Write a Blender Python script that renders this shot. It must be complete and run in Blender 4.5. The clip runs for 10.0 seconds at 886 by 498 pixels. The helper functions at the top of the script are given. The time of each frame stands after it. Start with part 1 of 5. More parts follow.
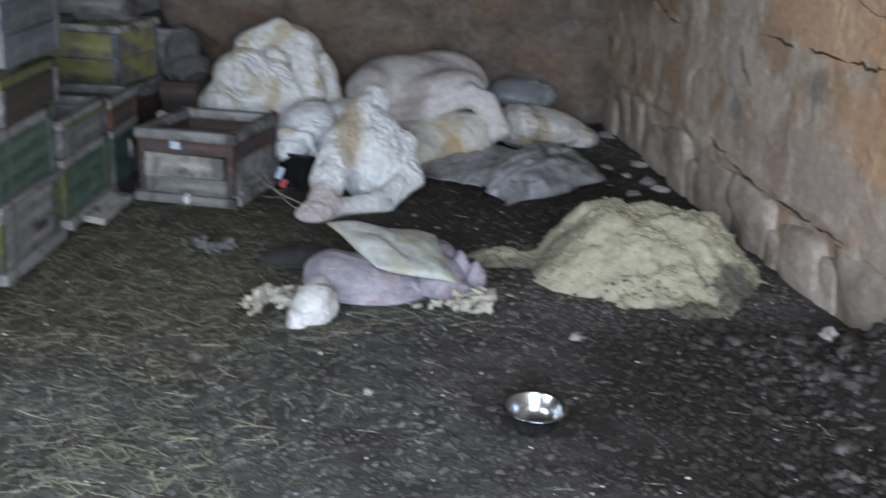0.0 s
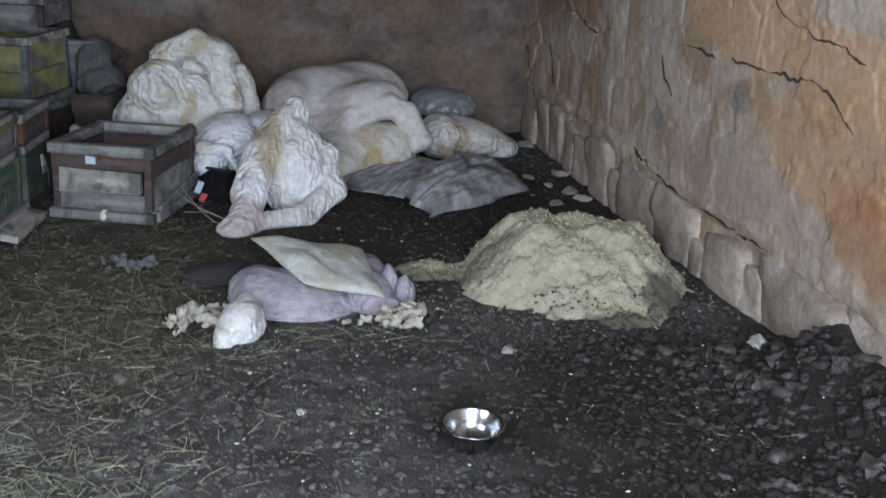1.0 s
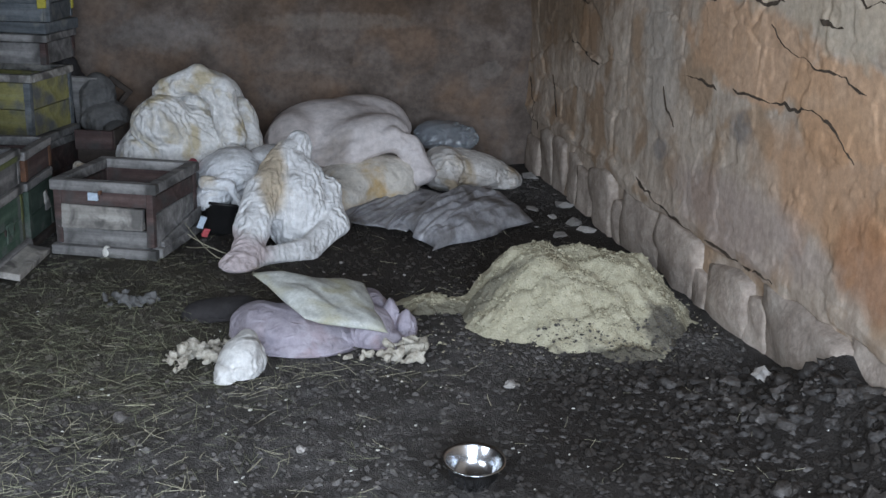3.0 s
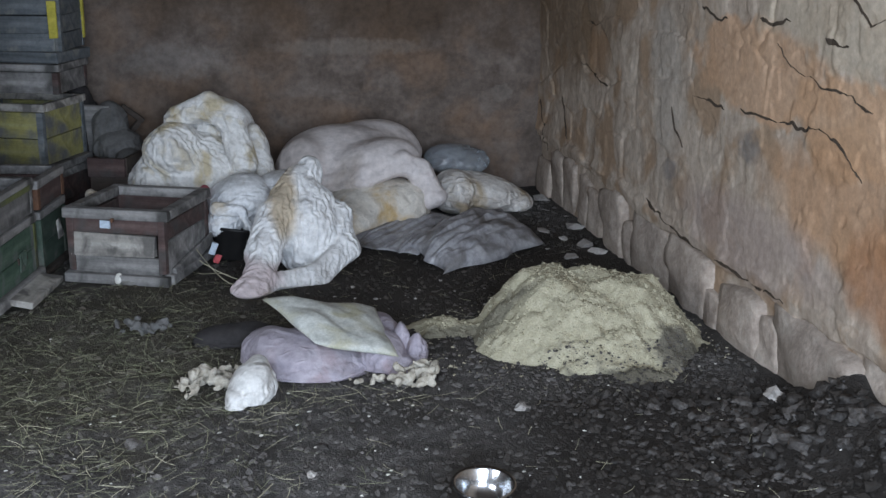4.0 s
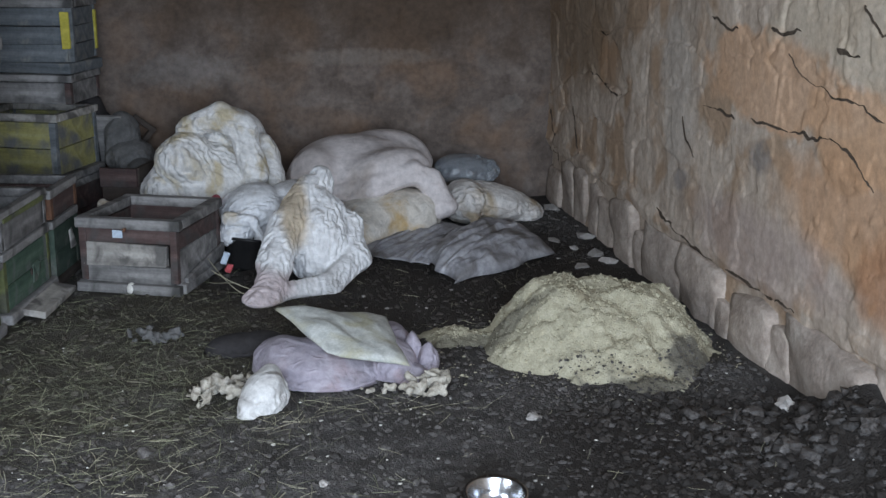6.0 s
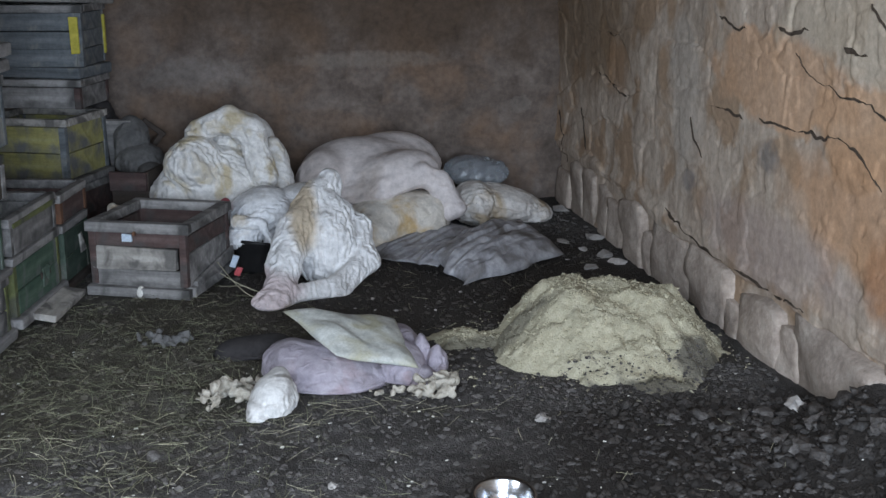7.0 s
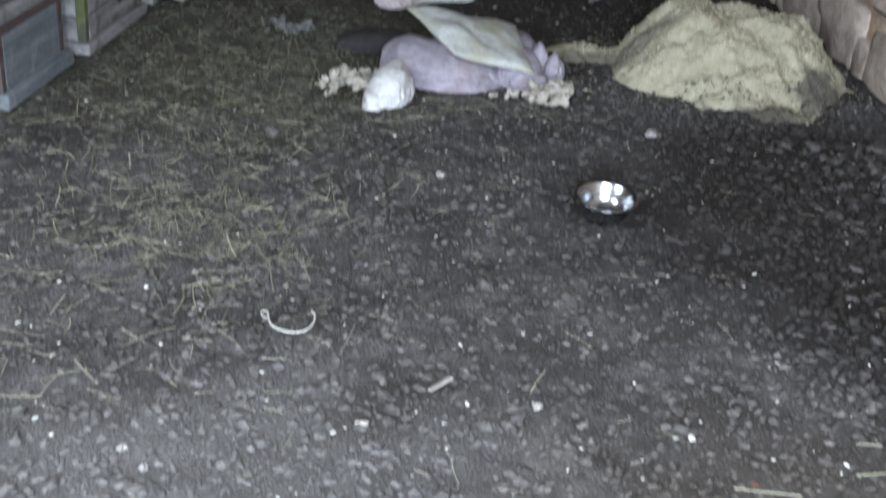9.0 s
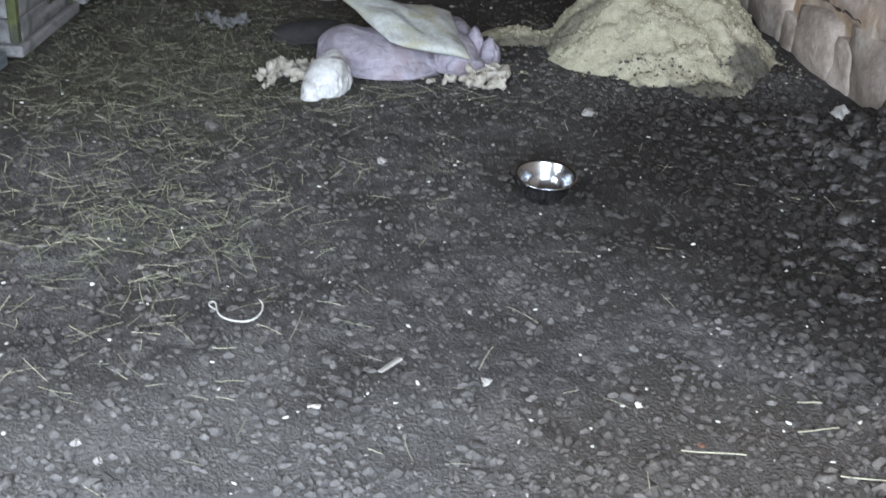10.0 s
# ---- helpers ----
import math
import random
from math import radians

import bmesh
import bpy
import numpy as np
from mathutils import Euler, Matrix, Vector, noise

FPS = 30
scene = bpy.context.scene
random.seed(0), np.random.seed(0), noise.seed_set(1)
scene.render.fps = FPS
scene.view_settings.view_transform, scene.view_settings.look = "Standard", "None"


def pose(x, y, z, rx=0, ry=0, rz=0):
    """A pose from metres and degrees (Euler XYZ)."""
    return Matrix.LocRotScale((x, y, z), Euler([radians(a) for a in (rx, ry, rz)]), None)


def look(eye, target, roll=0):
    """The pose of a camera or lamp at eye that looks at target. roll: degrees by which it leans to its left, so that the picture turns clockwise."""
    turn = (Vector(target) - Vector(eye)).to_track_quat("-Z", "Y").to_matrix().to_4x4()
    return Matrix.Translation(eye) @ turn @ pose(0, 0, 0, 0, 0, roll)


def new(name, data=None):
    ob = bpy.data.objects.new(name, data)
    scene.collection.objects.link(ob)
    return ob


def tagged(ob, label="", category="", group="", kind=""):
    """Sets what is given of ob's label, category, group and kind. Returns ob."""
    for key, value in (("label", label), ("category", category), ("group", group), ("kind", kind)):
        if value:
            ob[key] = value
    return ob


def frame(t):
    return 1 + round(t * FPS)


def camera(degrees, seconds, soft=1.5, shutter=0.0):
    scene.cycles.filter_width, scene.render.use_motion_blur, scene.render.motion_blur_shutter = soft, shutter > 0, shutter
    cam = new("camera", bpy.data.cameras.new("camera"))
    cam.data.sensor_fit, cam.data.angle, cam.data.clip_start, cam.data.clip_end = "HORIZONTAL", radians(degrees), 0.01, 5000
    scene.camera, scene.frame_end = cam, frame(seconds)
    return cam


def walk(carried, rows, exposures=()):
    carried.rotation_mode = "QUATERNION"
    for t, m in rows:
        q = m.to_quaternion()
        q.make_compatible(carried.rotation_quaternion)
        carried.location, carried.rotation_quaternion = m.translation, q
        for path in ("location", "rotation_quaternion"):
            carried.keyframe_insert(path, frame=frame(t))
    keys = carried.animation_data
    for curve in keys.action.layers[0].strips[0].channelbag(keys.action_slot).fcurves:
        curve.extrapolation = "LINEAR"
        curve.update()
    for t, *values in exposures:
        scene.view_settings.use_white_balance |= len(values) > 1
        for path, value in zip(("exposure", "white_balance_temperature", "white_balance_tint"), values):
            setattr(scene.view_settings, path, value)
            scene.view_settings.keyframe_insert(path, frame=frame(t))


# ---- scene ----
cam = camera(40.3, 10.0, soft=1.5, shutter=0.5)
PATH = [
    (0, (0.049, 0.052, 1.641), (0.303, 1.939, 1.029), 1.6),
    (0.2, (-0.007, 0.086, 1.638), (0.347, 1.947, 0.999), 2.8),
    (0.5, (-0.005, 0.088, 1.644), (0.388, 1.939, 0.995), 2.4),
    (1, (-0.011, 0.119, 1.647), (0.389, 1.986, 1.051), 2.0),
    (1.5, (-0.007, 0.131, 1.655), (0.393, 2.006, 1.087), 1.9),
    (2, (0.008, 0.132, 1.653), (0.396, 2.015, 1.101), 1.6),
    (3.3, (0.032, 0.135, 1.66), (0.415, 2.02, 1.114), 1.1),
    (3.5, (0.037, 0.134, 1.665), (0.412, 2.027, 1.14), 0.7),
    (4, (0.049, 0.123, 1.662), (0.41, 2.022, 1.149), 0.4),
    (4.5, (0.047, 0.118, 1.665), (0.408, 2.02, 1.162), 0.0),
    (5, (0.041, 0.114, 1.665), (0.392, 2.018, 1.165), 0.2),
    (5.5, (0.036, 0.115, 1.664), (0.387, 2.02, 1.166), 0.4),
    (7, (0.052, 0.109, 1.666), (0.38, 2.019, 1.171), -0.2),
    (7.5, (0.056, 0.103, 1.67), (0.377, 2.016, 1.181), -0.3),
    (8, (0.051, 0.087, 1.648), (0.365, 1.99, 1.12), -0.2),
    (8.2, (0.025, 0.094, 1.64), (0.318, 1.977, 1.034), 0.7),
    (8.5, (0.038, 0.059, 1.594), (0.3, 1.909, 0.882), 1.9),
    (8.7, (0.027, 0.036, 1.587), (0.215, 1.855, 0.777), 2.1),
    (9, (0.038, 0.014, 1.564), (0.178, 1.793, 0.659), 3.5),
    (9.2, (0.052, 0.004, 1.562), (0.211, 1.75, 0.6), 2.9),
    (9.5, (0.064, -0.011, 1.556), (0.287, 1.731, 0.598), 3.0),
    (10, (0.041, -0.03, 1.559), (0.269, 1.735, 0.646), 2.2),
]
walk(cam, [(t, look(eye, target, roll)) for t, eye, target, roll in PATH],
     exposures=((0.0, 0.1), (0.6, 0.05), (8.2, 0.05), (9.0, 0.3), (10.0, 0.3)))


# ---- world and light ----
world = bpy.data.worlds.new("world")
scene.world = world
world.use_nodes = True
sky = world.node_tree.nodes.new("ShaderNodeTexSky")
sky.sky_type, sky.sun_disc = "NISHITA", False
sky.sun_elevation, sky.sun_rotation = radians(35), radians(200)
world.node_tree.links.new(sky.outputs[0], world.node_tree.nodes["Background"].inputs[0])
world.node_tree.nodes["Background"].inputs[1].default_value = 0.12


def area_lamp(name, m, sx, sy, power, colour):
    data = bpy.data.lights.new(name, "AREA")
    data.shape, data.size, data.size_y, data.energy, data.color = "RECTANGLE", sx, sy, power, colour
    ob = new(name, data)
    ob.matrix_world = m
    return ob


# daylight that falls in through the open gate behind the camera
area_lamp("gate_daylight", look((0.3, -1.12, 1.55), (0.35, 3.0, -0.2)), 2.4, 2.3, 335, (0.70, 0.83, 1.02))
# and through the window in the wall on the left, near the gate
area_lamp("window_daylight", look((-1.98, 1.55, 1.75), (1.2, 3.2, 0.2)), 1.5, 1.1, 75, (0.80, 0.89, 1.0))


# ---- materials ----
def mat(name, cols, scale=6.0, rough=0.85, bump=0.3, bump_scale=60.0, metal=0.0, stretch=(1, 1, 1), stain=None, stain_scale=2.0,
        stain_edge=(0.5, 0.62), island=0.0, random_value=0.0, detail=8.0, bump_dist=0.004, extra=None, spec=0.3, wrinkle=0.0, wrinkle_scale=9.0, grit=0.2, grit_scale=0.0, grained=True):
    m = bpy.data.materials.new(name)
    m.use_nodes = True
    nt = m.node_tree
    n, l = nt.nodes, nt.links
    bsdf = n["Principled BSDF"]
    bsdf.inputs["Metallic"].default_value = metal
    bsdf.inputs["Specular IOR Level"].default_value = spec
    tc = n.new("ShaderNodeTexCoord")
    mp = n.new("ShaderNodeMapping")
    mp.inputs["Scale"].default_value = stretch
    l.new(tc.outputs["Object"], mp.inputs[0])
    a = n.new("ShaderNodeTexNoise")
    a.inputs["Scale"].default_value, a.inputs["Detail"].default_value, a.inputs["Roughness"].default_value = scale, detail, 0.65
    l.new(mp.outputs[0], a.inputs["Vector"])
    ramp = n.new("ShaderNodeValToRGB")
    els = ramp.color_ramp.elements
    while len(els) < len(cols):
        els.new(0.5)
    for i, c in enumerate(cols):
        els[i].position = 0.3 + 0.4 * i / max(1, len(cols) - 1)
        els[i].color = (*c, 1)
    l.new(a.outputs["Fac"], ramp.inputs[0])
    out = ramp.outputs[0]
    if stain:
        b = n.new("ShaderNodeTexNoise")
        b.inputs["Scale"].default_value, b.inputs["Detail"].default_value = stain_scale, 5
        b.inputs["Distortion"].default_value = 0.6
        l.new(tc.outputs["Object"], b.inputs["Vector"])
        mr = n.new("ShaderNodeMapRange")
        mr.inputs[1].default_value, mr.inputs[2].default_value = stain_edge
        l.new(b.outputs["Fac"], mr.inputs[0])
        mx = n.new("ShaderNodeMixRGB")
        l.new(mr.outputs[0], mx.inputs[0])
        l.new(out, mx.inputs[1])
        mx.inputs[2].default_value = (*stain, 1)
        out = mx.outputs[0]
    if extra:
        out = extra(n, l, tc, out)
    g = n.new("ShaderNodeTexNoise")
    g.inputs["Scale"].default_value, g.inputs["Detail"].default_value, g.inputs["Roughness"].default_value = grit_scale or scale * 5, 9, 0.72
    l.new(tc.outputs["Object"], g.inputs["Vector"])
    gr = n.new("ShaderNodeMapRange")
    gr.inputs[1].default_value, gr.inputs[2].default_value, gr.inputs[3].default_value, gr.inputs[4].default_value = 0.32, 0.68, 1 - grit, 1 + grit
    l.new(g.outputs["Fac"], gr.inputs[0])
    gh = n.new("ShaderNodeHueSaturation")
    l.new(gr.outputs[0], gh.inputs["Value"])
    l.new(out, gh.inputs["Color"])
    out = gh.outputs[0]
    if island or random_value:
        hs = n.new("ShaderNodeHueSaturation")
        mr = n.new("ShaderNodeMapRange")
        src = n.new("ShaderNodeNewGeometry").outputs["Random Per Island"] if island else n.new("ShaderNodeObjectInfo").outputs["Random"]
        amt = island or random_value
        mr.inputs[3].default_value, mr.inputs[4].default_value = 1 - amt, 1 + amt
        l.new(src, mr.inputs[0])
        l.new(mr.outputs[0], hs.inputs["Value"])
        l.new(out, hs.inputs["Color"])
        out = hs.outputs[0]
    l.new(out, bsdf.inputs["Base Color"])
    c = n.new("ShaderNodeTexNoise")
    c.inputs["Scale"].default_value, c.inputs["Detail"].default_value = bump_scale, 6
    l.new((mp if grained else tc).outputs["Object" if not grained else 0], c.inputs["Vector"])
    bp = n.new("ShaderNodeBump")
    bp.inputs["Strength"].default_value, bp.inputs["Distance"].default_value = bump, bump_dist
    l.new(c.outputs["Fac"], bp.inputs["Height"])
    last = bp
    if wrinkle:
        for ws, wd in ((wrinkle_scale, wrinkle), (wrinkle_scale * 2.7, wrinkle * 0.4)):
            wn = n.new("ShaderNodeTexNoise")
            wn.noise_type = "RIDGED_MULTIFRACTAL"
            wn.inputs["Scale"].default_value, wn.inputs["Detail"].default_value = ws, 2.5
            wn.inputs["Distortion"].default_value = 0.9
            l.new(tc.outputs["Object"], wn.inputs["Vector"])
            wb = n.new("ShaderNodeBump")
            wb.inputs["Strength"].default_value, wb.inputs["Distance"].default_value = 0.9, wd
            l.new(wn.outputs["Fac"], wb.inputs["Height"])
            l.new(last.outputs[0], wb.inputs["Normal"])
            last = wb
    l.new(last.outputs[0], bsdf.inputs["Normal"])
    rr = n.new("ShaderNodeMapRange")
    rr.inputs[3].default_value, rr.inputs[4].default_value = max(0.05, rough - 0.12), min(1, rough + 0.12)
    l.new(a.outputs["Fac"], rr.inputs[0])
    l.new(rr.outputs[0], bsdf.inputs["Roughness"])
    return m


def patch(cx, cy, rx, ry, colour, soft=0.6, scale=1.5, amount=1.0, axes=(0, 1)):
    """A stain or change of tone with a ragged edge round (cx, cy), in two of the object's own axes."""
    def add(n, l, tc, out):
        sep = n.new("ShaderNodeSeparateXYZ")
        l.new(tc.outputs["Object"], sep.inputs[0])
        terms = []
        for k, c, r in ((axes[0], cx, rx), (axes[1], cy, ry)):
            s = n.new("ShaderNodeMath")
            s.operation = "SUBTRACT"
            l.new(sep.outputs[k], s.inputs[0])
            s.inputs[1].default_value = c
            d = n.new("ShaderNodeMath")
            d.operation = "DIVIDE"
            l.new(s.outputs[0], d.inputs[0])
            d.inputs[1].default_value = r
            p = n.new("ShaderNodeMath")
            p.operation = "POWER"
            l.new(d.outputs[0], p.inputs[0])
            p.inputs[1].default_value = 2
            terms.append(p)
        s = n.new("ShaderNodeMath")
        l.new(terms[0].outputs[0], s.inputs[0])
        l.new(terms[1].outputs[0], s.inputs[1])
        b = n.new("ShaderNodeTexNoise")
        b.inputs["Scale"].default_value, b.inputs["Detail"].default_value = scale, 7
        l.new(tc.outputs["Object"], b.inputs["Vector"])
        w = n.new("ShaderNodeMath")
        w.operation = "MULTIPLY_ADD"
        l.new(b.outputs["Fac"], w.inputs[0])
        w.inputs[1].default_value = 2.6
        l.new(s.outputs[0], w.inputs[2])
        mr = n.new("ShaderNodeMapRange")
        mr.inputs[1].default_value, mr.inputs[2].default_value = 2.3 + soft, 2.3 - soft
        mr.inputs[4].default_value = amount
        l.new(w.outputs[0], mr.inputs[0])
        mx = n.new("ShaderNodeMixRGB")
        l.new(mr.outputs[0], mx.inputs[0])
        l.new(out, mx.inputs[1])
        mx.inputs[2].default_value = (*colour, 1)
        return mx.outputs[0]
    return add


def chain(*fs):
    def add(n, l, tc, out):
        for f in fs:
            out = f(n, l, tc, out)
        return out
    return add


wet = (0.021, 0.017, 0.014)
soil_patches = chain(
    patch(1.65, 3.35, 0.8, 0.95, wet, scale=2.2, amount=0.88),
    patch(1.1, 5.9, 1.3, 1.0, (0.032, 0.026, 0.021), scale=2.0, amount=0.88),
    patch(-0.6, 5.0, 0.9, 1.0, (0.075, 0.065, 0.042), scale=3.0, amount=0.55),
    patch(1.75, 2.6, 0.55, 0.45, wet, scale=3.0, amount=0.8),
    patch(0.95, 1.85, 0.55, 0.4, (0.12, 0.095, 0.072), scale=3.5, amount=0.3),
    patch(-0.2, 1.9, 0.6, 0.45, (0.17, 0.16, 0.15), scale=3.5, amount=0.5))
M_SOIL = mat("soil", [(0.035, 0.032, 0.030), (0.083, 0.077, 0.073), (0.15, 0.14, 0.132)], scale=18, rough=0.9, bump=0.9, bump_scale=110, bump_dist=0.014, extra=soil_patches, stain=(0.05, 0.045, 0.04), stain_scale=3.5, stain_edge=(0.48, 0.66))
M_CLOD = mat("soil_clods", [(0.038, 0.034, 0.031), (0.088, 0.08, 0.074), (0.155, 0.144, 0.134)], scale=30, rough=0.85, bump=0.7, bump_scale=160, island=0.35, extra=soil_patches)
M_LUMP = mat("dark_damp_lumps", [(0.022, 0.019, 0.017), (0.05, 0.044, 0.04), (0.11, 0.101, 0.094)], scale=26, rough=0.62, bump=1.0, bump_scale=70, bump_dist=0.010, island=0.35, spec=0.45)
M_WALL = mat("old_plaster", [(0.28, 0.215, 0.165), (0.46, 0.375, 0.30), (0.58, 0.49, 0.40)], scale=5, detail=12, rough=0.93, bump=0.5, bump_scale=26, bump_dist=0.006, grained=False, grit=0.22, grit_scale=28,
             stretch=(1, 1.7, 0.6), stain=(0.37, 0.26, 0.175), stain_scale=3.2, stain_edge=(0.50, 0.60),
             extra=chain(patch(5.5, 1.15, 0.22, 0.55, (0.44, 0.395, 0.345), scale=5.0, amount=0.55, axes=(1, 2)),
                         patch(4.55, 1.14, 0.62, 0.19, (0.52, 0.325, 0.20), scale=6.0, amount=0.8, soft=0.2, axes=(1, 2)),
                         patch(3.75, 1.02, 0.55, 0.17, (0.52, 0.32, 0.19), scale=6.0, amount=0.8, soft=0.2, axes=(1, 2)),
                         patch(3.85, 0.74, 0.55, 0.20, (0.47, 0.275, 0.155), scale=4.5, amount=0.8, axes=(1, 2)),
                         patch(3.55, 0.55, 0.22, 0.16, (0.38, 0.18, 0.085), scale=6.0, amount=0.75, axes=(1, 2)),
                         patch(3.7, 1.42, 0.85, 0.22, (0.47, 0.395, 0.305), scale=6.0, amount=0.8, soft=0.2, axes=(1, 2)),
                         patch(4.6, 0.45, 0.6, 0.16, (0.37, 0.29, 0.26), scale=4.0, amount=0.6, axes=(1, 2)),
                         # browner and darker towards the far upper end
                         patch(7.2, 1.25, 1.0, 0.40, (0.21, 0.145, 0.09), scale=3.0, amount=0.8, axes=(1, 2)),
                         patch(6.6, 0.98, 0.18, 0.14, (0.34, 0.21, 0.12), scale=6.0, amount=0.7, axes=(1, 2)),
                         patch(5.42, 0.57, 0.07, 0.05, (0.16, 0.15, 0.15), scale=22, amount=0.6, axes=(1, 2)),
                         patch(4.60, 0.82, 0.09, 0.06, (0.17, 0.16, 0.155), scale=22, amount=0.65, axes=(1, 2))))
M_BACK = mat("brown_plaster", [(0.085, 0.066, 0.054), (0.155, 0.123, 0.103), (0.225, 0.185, 0.16)], scale=5, detail=13, rough=0.94, bump=0.7, bump_scale=26, bump_dist=0.008, grained=False, grit=0.25, grit_scale=22,
             stain=(0.20, 0.135, 0.095), stain_scale=2.6, stain_edge=(0.50, 0.70), stretch=(0.85, 1, 1.1),
             # the first patch darkens the upper part, most of it to the right
             extra=chain(patch(1.3, 1.45, 1.6, 0.5, (0.085, 0.056, 0.036), scale=2.5, amount=0.8, axes=(0, 2)),
                         patch(1.9, 0.62, 0.07, 0.06, (0.34, 0.31, 0.28), scale=34, amount=0.2, soft=0.3, axes=(0, 2)),
                         patch(-0.2, 0.85, 0.30, 0.10, (0.27, 0.25, 0.235), scale=24, amount=0.35, axes=(0, 2)),
                         patch(0.9, 0.93, 0.45, 0.05, (0.26, 0.225, 0.195), scale=24, amount=0.4, axes=(0, 2))))
M_STONE = mat("foundation_stone", [(0.25, 0.20, 0.165), (0.41, 0.34, 0.285), (0.52, 0.45, 0.385)], scale=8, rough=0.9, bump=0.7, bump_scale=45, bump_dist=0.008, random_value=0.14)
M_SHARD = mat("plaster_shard", [(0.30, 0.28, 0.26), (0.46, 0.43, 0.40)], scale=20, rough=0.9, bump=0.5, random_value=0.25)
M_CEIL = mat("dark_boards", [(0.10, 0.075, 0.055), (0.17, 0.13, 0.10)], scale=5, rough=0.9)
M_MEAL = mat("ground_meal", [(0.34, 0.31, 0.215), (0.44, 0.405, 0.29), (0.50, 0.465, 0.345)], scale=22, rough=0.95, bump=0.8, bump_scale=140, bump_dist=0.006,
             stain=(0.30, 0.265, 0.18), stain_scale=5, stain_edge=(0.58, 0.72),
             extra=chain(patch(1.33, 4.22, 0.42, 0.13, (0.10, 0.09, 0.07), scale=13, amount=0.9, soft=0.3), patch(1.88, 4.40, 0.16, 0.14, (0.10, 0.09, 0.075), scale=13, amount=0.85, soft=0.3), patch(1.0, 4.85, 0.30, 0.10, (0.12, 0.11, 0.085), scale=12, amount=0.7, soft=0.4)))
M_STRAW = mat("straw", [(0.25, 0.235, 0.165), (0.43, 0.40, 0.29)], scale=8, rough=0.8, island=0.45)
M_HAY = mat("green_hay", [(0.12, 0.125, 0.08), (0.27, 0.265, 0.175)], scale=8, rough=0.85, island=0.5)
M_CHIP = mat("pale_bits", [(0.55, 0.53, 0.48), (0.70, 0.68, 0.63)], scale=30, rough=0.7, island=0.35)
cloth = dict(rough=0.88, bump=0.5, bump_scale=260, bump_dist=0.0025, wrinkle=0.017, wrinkle_scale=8.0)
M_WHITE = mat("dirty_white_sacking", [(0.58, 0.565, 0.54), (0.71, 0.695, 0.67), (0.79, 0.78, 0.76)], scale=7, stain=(0.50, 0.43, 0.30), stain_scale=6.5, stain_edge=(0.52, 0.68), **cloth)
M_WHITE_COOL = mat("white_sacking", [(0.64, 0.645, 0.66), (0.75, 0.755, 0.765), (0.81, 0.815, 0.82)], scale=7, stain=(0.52, 0.46, 0.37), stain_scale=5, stain_edge=(0.60, 0.74), **cloth)
M_BUNDLE = mat("stained_white_cloth", [(0.62, 0.615, 0.61), (0.75, 0.745, 0.74), (0.81, 0.81, 0.81)], scale=7, stain=(0.50, 0.42, 0.32), stain_scale=5, stain_edge=(0.60, 0.74), 
               extra=chain(patch(0.36, 0.36, 0.075, 0.17, (0.45, 0.34, 0.20), scale=7, amount=0.75, axes=(0, 2)), patch(0.17, 0.05, 0.16, 0.07, (0.52, 0.40, 0.40), scale=7, amount=0.7, axes=(0, 2))), **cloth)
M_DUVET = mat("pinkish_grey_blanket", [(0.54, 0.49, 0.475), (0.65, 0.595, 0.58), (0.72, 0.67, 0.655)], scale=4, stain=(0.42, 0.36, 0.32), stain_scale=3, stain_edge=(0.56, 0.72), **dict(cloth, wrinkle=0.011, wrinkle_scale=6.0))
M_TAN = mat("tan_stained_sack", [(0.52, 0.475, 0.41), (0.62, 0.575, 0.51), (0.68, 0.645, 0.59)], scale=5, stain=(0.46, 0.33, 0.17), stain_scale=4.5, stain_edge=(0.50, 0.64), **cloth)
M_GREYSACK = mat("grey_woven_plastic", [(0.22, 0.215, 0.225), (0.34, 0.335, 0.35), (0.46, 0.455, 0.47)], scale=9, rough=0.5, bump=0.5, bump_scale=90, bump_dist=0.003, stretch=(1.6, 1, 1), wrinkle=0.006, wrinkle_scale=12.0, stain=(0.11, 0.098, 0.09), stain_scale=5, stain_edge=(0.52, 0.68))
M_SACKR = mat("cream_sack", [(0.58, 0.54, 0.50), (0.70, 0.665, 0.625), (0.76, 0.735, 0.70)], scale=6, stain=(0.44, 0.36, 0.26), stain_scale=4.5, stain_edge=(0.54, 0.68), **cloth)
M_MAUVE = mat("mauve_cotton", [(0.30, 0.27, 0.315), (0.375, 0.34, 0.385), (0.44, 0.405, 0.445)], scale=6, stain=(0.32, 0.25, 0.27), stain_scale=6, stain_edge=(0.56, 0.72), **cloth)
M_PILLOW = mat("speckled_pillow", [(0.36, 0.37, 0.35), (0.49, 0.50, 0.465), (0.60, 0.61, 0.58)], scale=22, stain=(0.40, 0.385, 0.29), stain_scale=6, stain_edge=(0.5, 0.66), detail=5, **dict(cloth, wrinkle=0.004))
M_WOOL = mat("raw_wadding", [(0.24, 0.21, 0.165), (0.42, 0.385, 0.32), (0.56, 0.52, 0.45)], scale=16, rough=0.95, bump=0.7, bump_scale=110, bump_dist=0.006, wrinkle=0.006, wrinkle_scale=30.0)
M_WADWHITE = mat("white_wad", [(0.58, 0.57, 0.55), (0.70, 0.69, 0.67)], scale=9, stain=(0.40, 0.38, 0.37), stain_scale=8, stain_edge=(0.56, 0.72), **cloth)
M_DARKCLOTH = mat("dark_rag", [(0.022, 0.02, 0.021), (0.048, 0.044, 0.044)], scale=9, rough=0.9)
